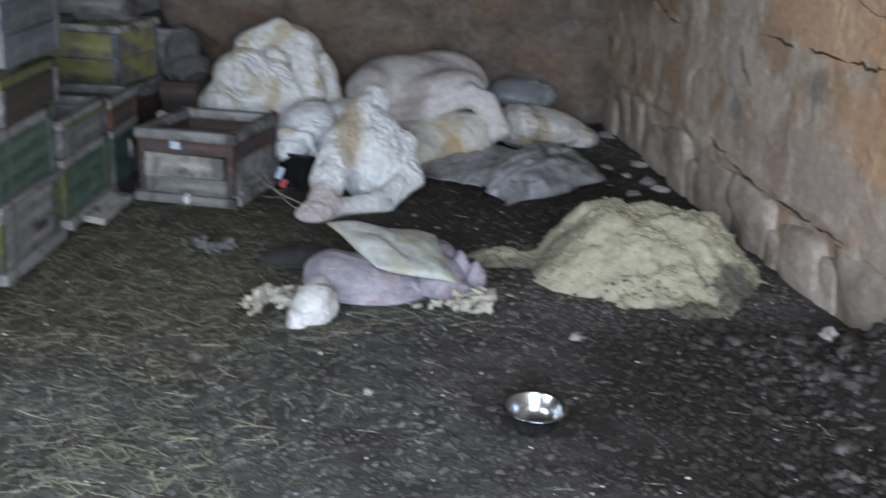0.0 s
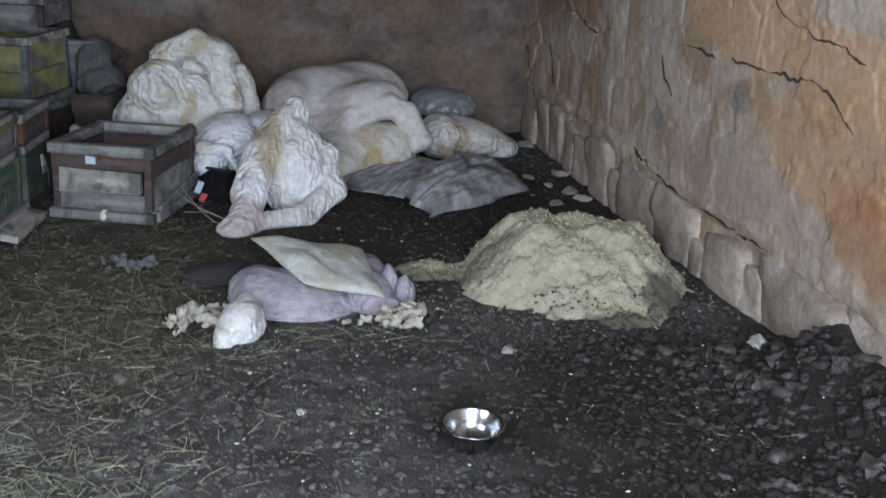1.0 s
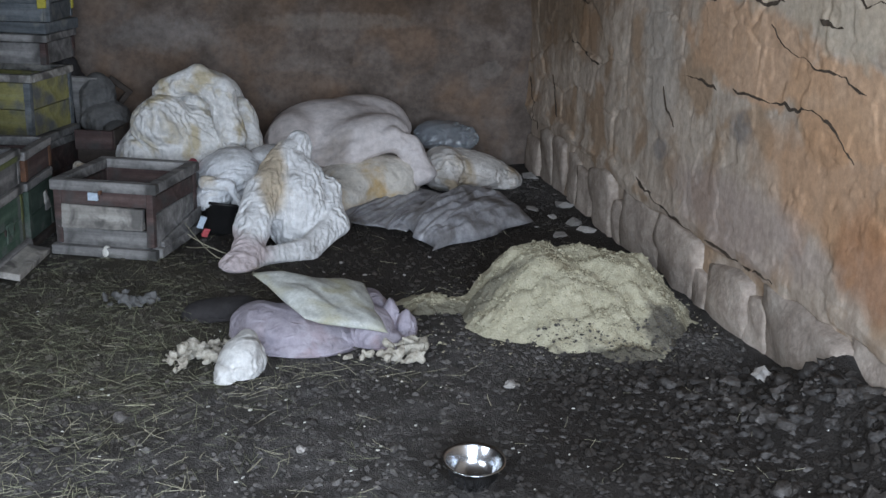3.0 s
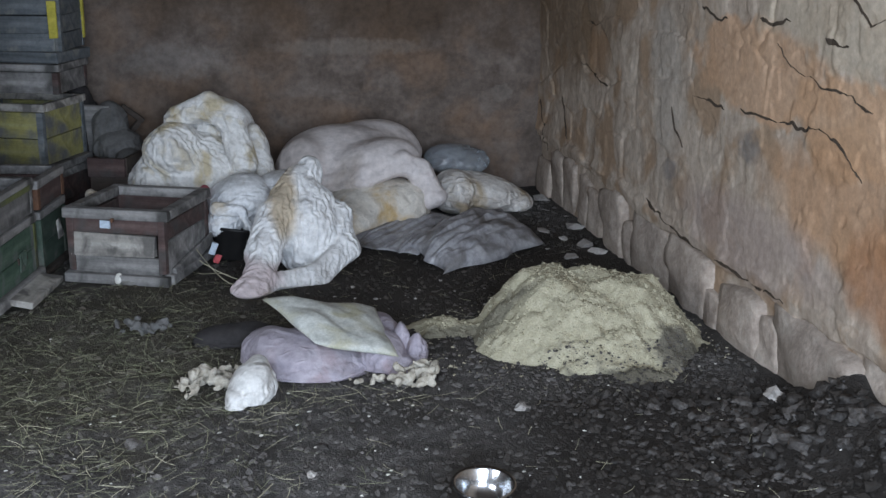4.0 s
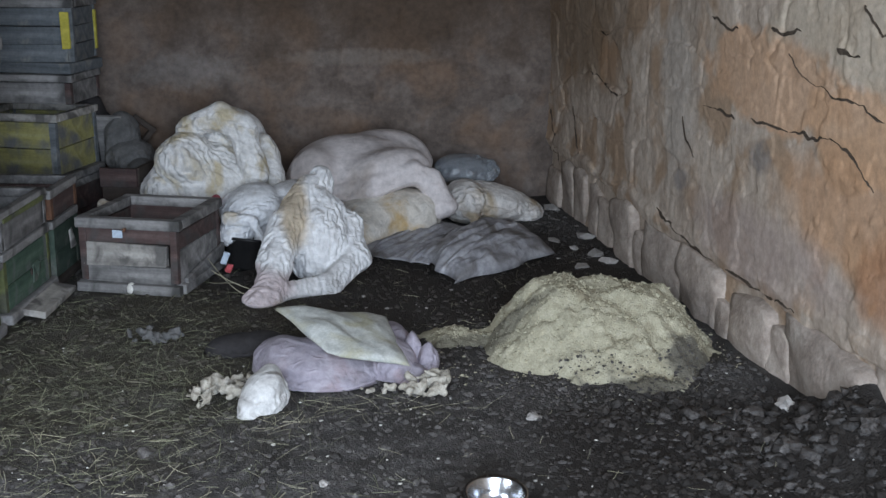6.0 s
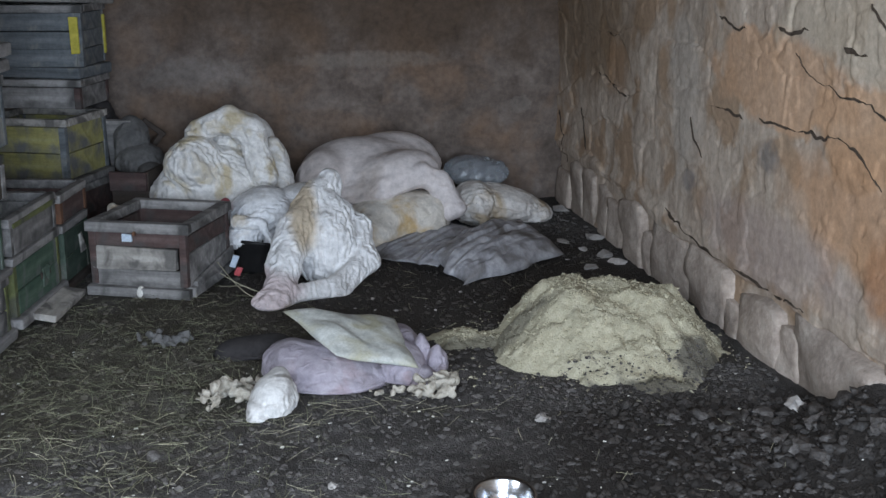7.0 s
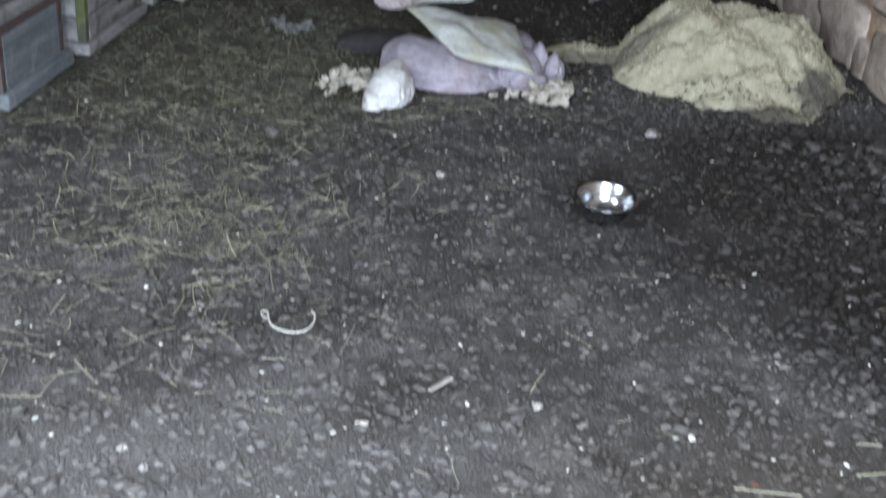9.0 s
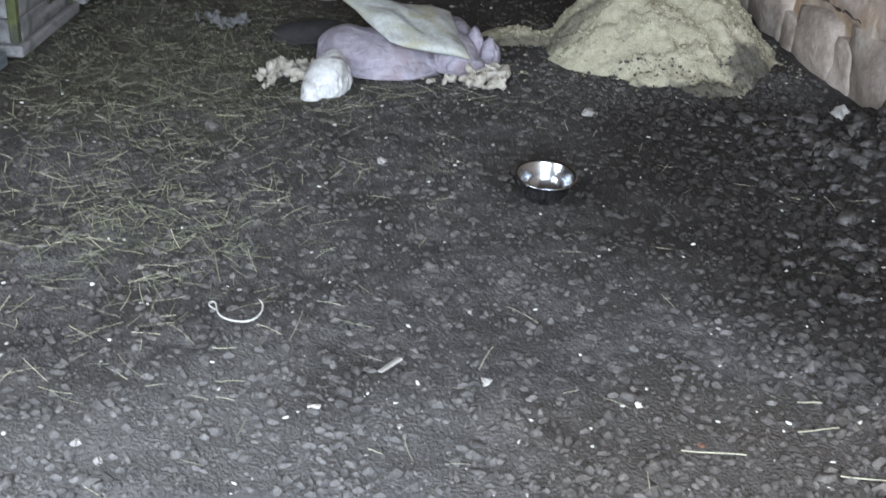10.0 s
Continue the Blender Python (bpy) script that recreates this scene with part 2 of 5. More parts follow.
M_DULL = mat("dull_grey_cloth", [(0.10, 0.098, 0.095), (0.17, 0.165, 0.16)], **dict(cloth, scale=9))
M_BLACK = mat("plain_black", [(0.008, 0.008, 0.008), (0.018, 0.017, 0.017)], scale=9, rough=0.5)
M_STEEL = mat("stainless_steel", [(0.36, 0.37, 0.385), (0.44, 0.45, 0.465)], scale=25, rough=0.24, bump=0.05, metal=1.0)
M_POLY = mat("bluish_film", [(0.55, 0.60, 0.65), (0.68, 0.72, 0.76)], scale=8, rough=0.25, bump=0.5, bump_scale=40, spec=0.6, wrinkle=0.02, wrinkle_scale=9.0)
M_POLY.node_tree.nodes["Principled BSDF"].inputs["Transmission Weight"].default_value = 0.75
GRIME = dict(stain=(0.08, 0.077, 0.073), stain_scale=6, stain_edge=(0.48, 0.70))
grain = dict(scale=7, stretch=(0.25, 3.5, 3.5), rough=0.85, bump=0.5, bump_scale=30, bump_dist=0.004, random_value=0.16)
M_WOOD_GREY = mat("weathered_wood", [(0.135, 0.13, 0.125), (0.24, 0.23, 0.222), (0.35, 0.335, 0.32)], **GRIME, **grain)
M_WOOD_PALE = mat("pale_worn_wood", [(0.27, 0.25, 0.225), (0.38, 0.355, 0.32), (0.50, 0.47, 0.43)], stain=(0.15, 0.14, 0.13), stain_scale=8, stain_edge=(0.47, 0.62), **grain)
M_WOOD_BROWN = mat("red_brown_paint", [(0.06, 0.038, 0.035), (0.095, 0.062, 0.057), (0.14, 0.10, 0.09)], **GRIME, **grain)
M_WOOD_DARK = mat("dark_old_wood", [(0.045, 0.036, 0.03), (0.08, 0.063, 0.053)], **grain)
M_YELLOW = mat("worn_yellow_paint", [(0.22, 0.205, 0.08), (0.32, 0.295, 0.115), (0.36, 0.34, 0.17)], stain=(0.15, 0.15, 0.145), stain_scale=5, stain_edge=(0.45, 0.62), **grain)
M_YELLOW_FULL = mat("yellow_paint", [(0.46, 0.40, 0.06), (0.58, 0.50, 0.10)], **grain)
M_GREEN = mat("worn_green_paint", [(0.035, 0.065, 0.046), (0.07, 0.115, 0.08), (0.12, 0.165, 0.125)], stain=(0.15, 0.16, 0.15), stain_scale=6, stain_edge=(0.52, 0.70), **grain)
M_GREEN_DARK = mat("dark_green_paint", [(0.045, 0.07, 0.052), (0.085, 0.115, 0.09)], stain=(0.17, 0.17, 0.15), stain_scale=7, stain_edge=(0.56, 0.7), **grain)
M_LIME = mat("yellow_green_paint", [(0.10, 0.115, 0.045), (0.17, 0.18, 0.075)], **GRIME, **grain)
M_BLUEGREY = mat("blue_grey_paint", [(0.085, 0.097, 0.105), (0.14, 0.153, 0.162), (0.20, 0.213, 0.22)], stain=(0.24, 0.24, 0.22), stain_scale=6, stain_edge=(0.56, 0.7), **grain)
M_RUST = mat("rust_patch", [(0.09, 0.05, 0.036), (0.17, 0.085, 0.05)], scale=12, rough=0.9)
M_TAG = mat("pale_blue_tag", [(0.48, 0.57, 0.68), (0.60, 0.68, 0.76)], scale=20, rough=0.5)
M_RED = mat("red_print", [(0.42, 0.06, 0.08), (0.55, 0.12, 0.12)], scale=30, rough=0.4)
M_PINKRAG = mat("crimson_rag", [(0.33, 0.06, 0.09), (0.42, 0.12, 0.14)], scale=12, rough=0.9)


# ---- helpers of this scene ----
def mesh_of(bm, name, material, smooth=False):
    me = bpy.data.meshes.new(name)
    bm.to_mesh(me)
    bm.free()
    me.materials.append(material)
    if smooth:
        me.polygons.foreach_set("use_smooth", [True] * len(me.polygons))
    return me


def part(name, bm, material, parent=None, label="", smooth=False):
    ob = new(name, mesh_of(bm, name, material, smooth))
    ob.parent = parent
    return tagged(ob, label)


def raw(name, verts, faces, material, parent=None, smooth=True):
    me = bpy.data.meshes.new(name)
    me.from_pydata([tuple(v) for v in verts], [], [tuple(f) for f in faces])
    me.materials.append(material)
    if smooth:
        me.polygons.foreach_set("use_smooth", [True] * len(me.polygons))
    me.update()
    ob = new(name, me)
    ob.parent = parent
    return ob


def thing(name, m, label, category, group=""):
    ob = new(name)
    ob.empty_display_size = 0.1
    ob.matrix_world = m
    return tagged(ob, label, category, group)


def plank_bm(sx, sy, sz, c=(0, 0, 0), bevel=0.006, wobble=0.003, seed=0):
    """A sawn board with worn, rounded edges, its middle at c."""
    rng = random.Random(seed * 7919 + int(sx * 1000) * 31 + int(sz * 1000))
    bm = bmesh.new()
    bmesh.ops.create_cube(bm, size=1)
    for v in bm.verts:
        v.co = Vector((v.co.x * sx, v.co.y * sy, v.co.z * sz)) + Vector([rng.uniform(-wobble, wobble) for _ in range(3)])
    b = min(bevel, 0.3 * min(sx, sy, sz))
    bmesh.ops.bevel(bm, geom=bm.edges[:], offset=b, segments=2, affect="EDGES", profile=0.6)
    bmesh.ops.translate(bm, verts=bm.verts, vec=c)
    return bm


_seed = [0]


def board(name, size, c, material, parent, label="", bevel=0.006, wobble=0.003, rot=(0, 0, 0)):
    _seed[0] += 1
    bm = plank_bm(*size, (0, 0, 0), bevel, wobble, _seed[0])
    ob = part(name, bm, material, parent, label)
    ob.matrix_local = pose(*c, *rot)
    return ob


# smooth noise on a random lattice
LAT = np.random.RandomState(5).rand(32, 32, 32)


def vn(p, f, off=0.0):
    q = np.asarray(p) * f + off * 7.31
    i = np.floor(q).astype(int)
    w = q - i
    w = w * w * (3 - 2 * w)
    i = i % 32
    j = (i + 1) % 32
    x0, y0, z0, x1, y1, z1 = i[..., 0], i[..., 1], i[..., 2], j[..., 0], j[..., 1], j[..., 2]
    wx, wy, wz = w[..., 0], w[..., 1], w[..., 2]
    a = LAT[x0, y0, z0] * (1 - wx) + LAT[x1, y0, z0] * wx
    b = LAT[x0, y1, z0] * (1 - wx) + LAT[x1, y1, z0] * wx
    c = LAT[x0, y0, z1] * (1 - wx) + LAT[x1, y0, z1] * wx
    d = LAT[x0, y1, z1] * (1 - wx) + LAT[x1, y1, z1] * wx
    return (a * (1 - wy) + b * wy) * (1 - wz) + (c * (1 - wy) + d * wy) * wz


def fbm(p, f, octaves=4, off=0.0, gain=0.5):
    t, s, a = 0.0, 0.0, 1.0
    for k in range(octaves):
        t = t + a * vn(p, f * 2 ** k, off + k * 1.7)
        s += a
        a *= gain
    return t / s


# soft bodies: round forms that flow into one another
def ell(x, y, z, rx, ry, rz, turn=0.0, tilt=0.0):
    m = np.array(Euler((0, radians(tilt), radians(turn))).to_matrix())
    c, r = np.array((x, y, z)), np.array((rx, ry, rz))

    def f(p):
        q = (p - c) @ m
        k = np.linalg.norm(q / r, axis=-1)
        g = np.linalg.norm(q / (r * r), axis=-1) + 1e-9
        return k * (k - 1) / g
    f.lo, f.hi = c - r.max(), c + r.max()
    return f


def cap(a, b, ra, rb):
    a, b = np.array(a), np.array(b)

    def f(p):
        h = np.clip(((p - a) @ (b - a)) / ((b - a) @ (b - a)), 0, 1)
        return np.linalg.norm(p - a - h[..., None] * (b - a), axis=-1) - (ra + (rb - ra) * h)
    r = max(ra, rb)
    f.lo, f.hi = np.minimum(a, b) - r, np.maximum(a, b) + r
    return f


def surface(forms, step=0.012, k=0.03, folds=0.02, fold_freq=9.0, along=(0.3, 0.2, 1.0), stretch=0.75, lumps=0.015, off=0.0, floor=None):
    """The skin of forms that flow into one another within k metres, creased by folds that run along a direction."""
    pad = 0.06
    lo = np.min([f.lo for f in forms], axis=0) - pad
    hi = np.max([f.hi for f in forms], axis=0) + pad
    if floor is not None:
        lo[2] = max(lo[2], floor - 0.03)
    n = np.maximum(4, np.ceil((hi - lo) / step).astype(int))
    ax = [lo[i] + step * np.arange(n[i]) for i in range(3)]
    p = np.stack(np.meshgrid(*ax, indexing="ij"), -1)
    d = None
    for f in forms:
        e = f(p)
        if d is None:
            d = e
        else:
            h = np.clip(0.5 + 0.5 * (d - e) / k, 0, 1)
            d = d * (1 - h) + e * h - k * h * (1 - h)
    near = np.abs(d) < 0.09
    q = p[near]
    u = np.array(along, float)
    u /= np.linalg.norm(u)
    warp = q + 0.05 * np.stack([vn(q, 6, off + 3), vn(q, 6, off + 5), vn(q, 6, off + 7)], -1)
    s = warp - stretch * (warp @ u)[:, None] * u
    crease = lambda g, o: np.abs(np.clip((vn(g, 1.0, o) - 0.5) * 2.6, -1, 1))
    r1, r2, r3 = crease(s * fold_freq, off), crease(s * fold_freq * 2.1, off + 11), crease(warp * fold_freq * 1.5, off + 5)
    d[near] += folds * (0.9 * (0.45 - r1) + 0.5 * (r2 - 0.45) + 0.45 * (0.45 - r3)) - lumps * 2 * (fbm(q, 4.5, 2, off + 20) - 0.5)
    if floor is not None:
        d = np.maximum(d, floor - p[..., 2])
    # one vertex in every cell that the skin crosses
    s = d < 0
    c = s[:-1, :-1, :-1].astype(int)
    cells = np.zeros(np.array(d.shape) - 1, int)
    pos = np.zeros((*cells.shape, 3))
    cnt = np.zeros(cells.shape)
    corner = [(i, j, l) for i in (0, 1) for j in (0, 1) for l in (0, 1)]
    sl = lambda arr, o: arr[o[0]:arr.shape[0] - 1 + o[0], o[1]:arr.shape[1] - 1 + o[1], o[2]:arr.shape[2] - 1 + o[2]]
    for a in corner:
        for axis in range(3):
            if a[axis]:
                continue
            b = list(a)
            b[axis] = 1
            da, db = sl(d, a), sl(d, b)
            cross = (da < 0) != (db < 0)
            t = np.where(cross, da / np.where(cross, da - db, 1), 0)
            for m in range(3):
                pos[..., m] += cross * (a[m] + (t if m == axis else 0))
            cnt += cross
    active = cnt > 0
    idx = -np.ones(cells.shape, int)
    idx[active] = np.arange(active.sum())
    ijk = np.argwhere(active)
    verts = lo + step * (ijk + pos[active] / cnt[active][:, None])
    faces = []
    for axis in range(3):
        o = [0, 0, 0]
        o[axis] = 1
        A = s[: s.shape[0] - o[0], : s.shape[1] - o[1], : s.shape[2] - o[2]]
        B = s[o[0]:, o[1]:, o[2]:]
        e = np.argwhere(A != B)
        b1, b2 = (axis + 1) % 3, (axis + 2) % 3
        ok = (e[:, b1] > 0) & (e[:, b2] > 0) & (e[:, b1] < cells.shape[b1]) & (e[:, b2] < cells.shape[b2]) & (e[:, axis] < cells.shape[axis])
        e = e[ok]
        def at(i1, i2):
            g = e.copy()
            g[:, b1] += i1
            g[:, b2] += i2
            return idx[g[:, 0], g[:, 1], g[:, 2]]
        quad = np.stack([at(-1, -1), at(0, -1), at(0, 0), at(-1, 0)], 1)
        flip = ~A[e[:, 0], e[:, 1], e[:, 2]]
        quad[flip] = quad[flip][:, ::-1]
        faces.append(quad)
    return verts, np.concatenate(faces)


def blend(forms, k):
    def f(p):
        d = None
        for g in forms:
            e = g(p)
            if d is None:
                d = e
            else:
                h = np.clip(0.5 + 0.5 * (d - e) / k, 0, 1)
                d = d * (1 - h) + e * h - k * h * (1 - h)
        return d
    return f


def soft(name, forms, material, label="", category="", parent=None, excess=0.0, shell=(-0.012, 0.030), stiff=0.10, rounds=110, floor=None, fold_mesh=0.016, **kw):
    """Cloth round soft forms. excess: how much more cloth there is than the forms need, which makes it buckle into folds."""
    if not excess:
        v, f = surface(forms, floor=floor, **kw)
        return tagged(raw(name, v, f, material, parent), label, category)
    along, off, freq = np.array(kw.get("along", (0.3, 0.2, 1.0)), float), kw.get("off", 0.0), kw.get("fold_freq", 9.0)
    along /= np.linalg.norm(along)
    k = kw.get("k", 0.03)
    v, f = surface(forms, step=fold_mesh, k=k, folds=0.0, lumps=kw.get("lumps", 0.01), off=off, floor=floor)
    sdf = blend(forms, k)
    n = len(v)
    e = np.concatenate([f[:, [0, 1]], f[:, [1, 2]], f[:, [2, 3]], f[:, [3, 0]], f[:, [0, 2]], f[:, [1, 3]]])
    e = np.unique(np.sort(e, 1), axis=0)
    side = np.unique(np.sort(np.concatenate([f[:, [0, 1]], f[:, [1, 2]], f[:, [2, 3]], f[:, [3, 0]]]), 1), axis=0)
    d0 = v[e[:, 1]] - v[e[:, 0]]
    L = np.linalg.norm(d0, axis=1)
    # more spare cloth across the folds than along them
    across = 1 - np.abs((d0 / np.maximum(L, 1e-9)[:, None]) @ along)
    spare = 0.15 + 1.7 * vn(v[e[:, 0]], 3.6, off + 31)
    L = L * (1 + excess * spare * (0.34 + 0.8 * across))

    def grad(p):
        h = 0.004
        d = sdf(p)
        g = np.stack([sdf(p + np.eye(3)[i] * h) - d for i in range(3)], -1)
        return d, g / np.maximum(np.linalg.norm(g, axis=1), 1e-9)[:, None]
    d, g = grad(v)
    q = v - 0.8 * (v @ along)[:, None] * along
    seed = 2 * vn(q + 0.03 * np.stack([vn(v, 7, off + 2)] * 3, -1), freq, off) - 1 + 0.6 * (2 * vn(v, freq * 1.7, off + 9) - 1)
    rs = np.random.RandomState(int(off * 10) + 3)
    v = v + g * (0.016 * seed + 0.003 * rs.randn(n))[:, None]
    cnt = np.bincount(e.ravel(), minlength=n)[:, None]
    cnt2 = np.maximum(np.bincount(side.ravel(), minlength=n), 1)[:, None]

    def gather(idx, w):
        return np.stack([np.bincount(idx, w[:, i], minlength=n) for i in range(3)], 1)
    base_d = d
    for it in range(rounds):
        w = v[e[:, 1]] - v[e[:, 0]]
        l = np.linalg.norm(w, axis=1)
        c = w * (0.5 * (l - L) / np.maximum(l, 1e-6))[:, None]
        v = v + 1.5 * (gather(e[:, 0], c) - gather(e[:, 1], c)) / cnt
        lap = (gather(side[:, 0], v[side[:, 1]]) + gather(side[:, 1], v[side[:, 0]])) / cnt2 - v
        v = v + stiff * (1 - 0.75 * it / rounds) * lap
        v[:, 2] -= 0.0004
        if it % 3 == 2 or it == rounds - 1:
            d, g = grad(v)
            r = d - base_d
            fix = np.clip(r, shell[0], shell[1]) - r
            v = v + g * fix[:, None]
            if floor is not None:
                v[:, 2] = np.maximum(v[:, 2], floor)
    ob = raw(name, v, f, material, parent)
    ob.modifiers.new("rounding", "SUBSURF").levels = 1
    ob.modifiers["rounding"].render_levels = 1
    return tagged(ob, label, category)


def ground_z(x, y):
    """The height of the trodden earth floor."""
    x, y = np.asarray(x, float), np.asarray(y, float)
    p = np.stack([x, y, 0 * x], -1)
    z = 0.04 * (fbm(p, 1.3, 2, 2) - 0.5) + 0.045 * (fbm(p, 4.5, 4, 4) - 0.5)
    bank = np.clip((x - 1.75) / 0.4, 0, 1) * np.clip((4.15 - y) / 0.55, 0, 1)
    z = z + 0.20 * bank * bank * (3 - 2 * bank) * (0.7 + 0.6 * vn(p, 5, 9))
    rise = np.clip((2.9 + 0.25 * np.sin(2.2 * x) - y) / 0.25, 0, 1)
    z = z + 0.03 * rise * rise * (3 - 2 * rise) - 0.015
    return z


def grid(us, vs, fn):
    U, V = np.meshgrid(us, vs, indexing="ij")
    P = fn(U, V).reshape(-1, 3)
    a, b = len(us), len(vs)
    i = (np.arange(a - 1)[:, None] * b + np.arange(b - 1)[None]).ravel()
    return P, np.stack([i, i + b, i + b + 1, i + 1], 1)


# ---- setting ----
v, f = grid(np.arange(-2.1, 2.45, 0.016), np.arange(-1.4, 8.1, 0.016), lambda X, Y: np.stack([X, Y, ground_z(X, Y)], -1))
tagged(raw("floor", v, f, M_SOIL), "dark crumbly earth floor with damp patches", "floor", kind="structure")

WX, BY = 2.14, 7.85


def masonry(U, W, su, sw, seed, lo=(-1.6, -0.3), hi=(8.2, 3.1)):
    """Rubble laid in rough courses: each stone's own depth, and how deep in a stone each place lies."""
    rs = np.random.RandomState(seed)
    seeds = []
    w, odd = lo[1], 0
    while w < hi[1]:
        u = lo[0] + (su / 2 if odd else 0)
        while u < hi[0]:
            seeds.append((u + rs.uniform(-0.3, 0.3) * su, w + rs.uniform(-0.28, 0.28) * sw, rs.rand()))
            u += su * rs.uniform(0.75, 1.35)
        w += sw
        odd = 1 - odd
    seeds = np.array(seeds)
    q = np.stack([U, 0 * U, W], -1)
    u = U + 0.09 * (fbm(q, 4, 3, seed) - 0.5)
    w = W + 0.09 * (fbm(q, 4, 3, seed + 3) - 0.5)
    f1, f2, own = np.full(U.shape, 9.0), np.full(U.shape, 9.0), np.zeros(U.shape)
    for a, c, r in seeds:
        d = np.maximum(np.abs(u - a) / su, np.abs(w - c) / sw) * 0.6 + 0.4 * np.hypot((u - a) / su, (w - c) / sw)
        closer = d < f1
        f2 = np.where(closer, f1, np.minimum(f2, d))
        own = np.where(closer, r, own)
        f1 = np.where(closer, d, f1)
    return own, f2 - f1


# cracks in the plaster, each through a few points (y, z), with its half width
CRACKS = [(((5.20, 0.95), (4.98, 0.95), (4.86, 0.93)), 0.006),
          (((4.70, 0.965), (4.40, 0.955), (4.18, 0.965), (4.05, 0.985), (3.88, 0.94), (3.74, 0.86)), 0.008),
          (((4.55, 1.335), (4.44, 1.32), (4.30, 1.335)), 0.008),
          (((5.14, 1.345), (4.98, 1.31), (4.86, 1.32)), 0.005),
          (((4.41, 1.25), (4.33, 1.19), (4.20, 1.16), (4.05, 1.13), (3.90, 1.13), (3.70, 1.09)), 0.005),
          (((4.02, 1.31), (3.94, 1.285), (3.87, 1.29)), 0.011),
          (((3.86, 1.46), (3.72, 1.37), (3.60, 1.40)), 0.007),
          (((5.42, 0.87), (5.38, 0.77), (5.28, 0.70)), 0.005),
          (((6.90, 0.92), (6.62, 0.865), (6.35, 0.85)), 0.006),
          (((6.78, 1.16), (6.55, 1.15)), 0.008),
          (((7.80, 0.58), (7.70, 0.44), (7.66, 0.26)), 0.028),
          (((7.30, 0.66), (7.20, 0.52), (7.16, 0.42)), 0.012),
          (((5.70, 0.37), (5.35, 0.31), (5.0, 0.285)), 0.010),
          (((4.85, 0.285), (4.45, 0.27), (4.20, 0.29)), 0.008)]


def wall_x(Y, Z):
    p = np.stack([0 * Y, Y * 0.8, Z], -1)
    own, inner = masonry(Y, Z, 0.55, 0.27, 4)
    bare = np.clip((fbm(p, 1.8, 3, 12) - 0.42 + 0.05 * (Y - 5)) * 5, 0, 1)
    joint = np.clip(1 - inner / 0.10, 0, 1) ** 2
    flake = np.clip((fbm(p, 3.4, 5, 27) - 0.50) * 30, 0, 1)
    flake2 = np.clip((fbm(p, 6.5, 4, 8) - 0.55) * 30, 0, 1)
    x = WX - 0.045 * (fbm(p, 1.3, 2, 3) - 0.5) - 0.016 * (own - 0.5) * bare + 0.009 * joint * bare + 0.005 * flake + 0.004 * flake2
    x = x + 0.006 * (fbm(p, 14, 4, 18) - 0.5)
    wob = np.stack([0 * Y, Y, Z], -1)
    # the plaster ends over the footing in a ragged lower lip
    edge = 0.265 + 0.09 * (fbm(wob, 3.5, 3, 5) - 0.5) + 0.05 * np.clip(Y - 5.6, 0, 1.2)
    foot = np.clip((edge - Z) / 0.012, 0, 1)
    lip = np.clip(1 - np.abs(Z - edge - 0.05) / 0.05, 0, 1)
    return x + 0.03 * foot - 0.010 * lip


def right_face(Y, Z):
    return np.stack([wall_x(Y, Z), Y, Z], -1)


v, f = grid(np.concatenate([np.arange(-1.4, 3.0, 0.1), np.arange(3.0, 5.4, 0.007), np.arange(5.4, 8.0, 0.011)]), np.concatenate([np.arange(-0.15, 0.0, 0.03), np.arange(0.0, 1.56, 0.0075), np.arange(1.56, 2.96, 0.1)]), right_face)
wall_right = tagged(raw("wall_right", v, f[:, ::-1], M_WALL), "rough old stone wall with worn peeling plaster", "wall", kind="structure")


def back_face(X, Z):
    s = np.stack([X, 0 * X, Z], -1)
    own, inner = masonry(X, Z, 0.46, 0.25, 9, lo=(-2.3, -0.3), hi=(2.6, 3.1))
    bare = np.clip((fbm(s, 1.3, 3, 31) - 0.46 + 0.12 * (Z - 0.8)) * 6, 0, 1)
    y = BY - 0.05 * (fbm(s, 1.6, 3, 6) - 0.5) + 0.05 * np.clip(fbm(s, 7, 3, 21) - 0.55, 0, 1)
    y = y - 0.016 * (own - 0.5) * bare + 0.022 * np.clip(1 - inner / 0.12, 0, 1) ** 2 * bare + 0.012 * (fbm(s, 15, 4, 23) - 0.5) + 0.006 * np.clip((fbm(s, 4, 4, 71) - 0.5) * 25, 0, 1)
    return np.stack([X, y, Z], -1)


v, f = grid(np.arange(-2.1, 2.45, 0.018), np.concatenate([np.arange(-0.15, 1.6, 0.018), np.arange(1.6, 2.96, 0.1)]), back_face)
tagged(raw("wall_back", v, f, M_BACK), "brown smeared plaster wall with faint stone courses", "wall", kind="structure")


def slab(name, lo, hi, material, label, category):
    bm = bmesh.new()
    bmesh.ops.create_cube(bm, size=1)
    lo, hi = Vector(lo), Vector(hi)
    for q in bm.verts:
        q.co = Vector([lo[i] if q.co[i] < 0 else hi[i] for i in range(3)])
    return tagged(part(name, bm, material), label, category, kind="structure")


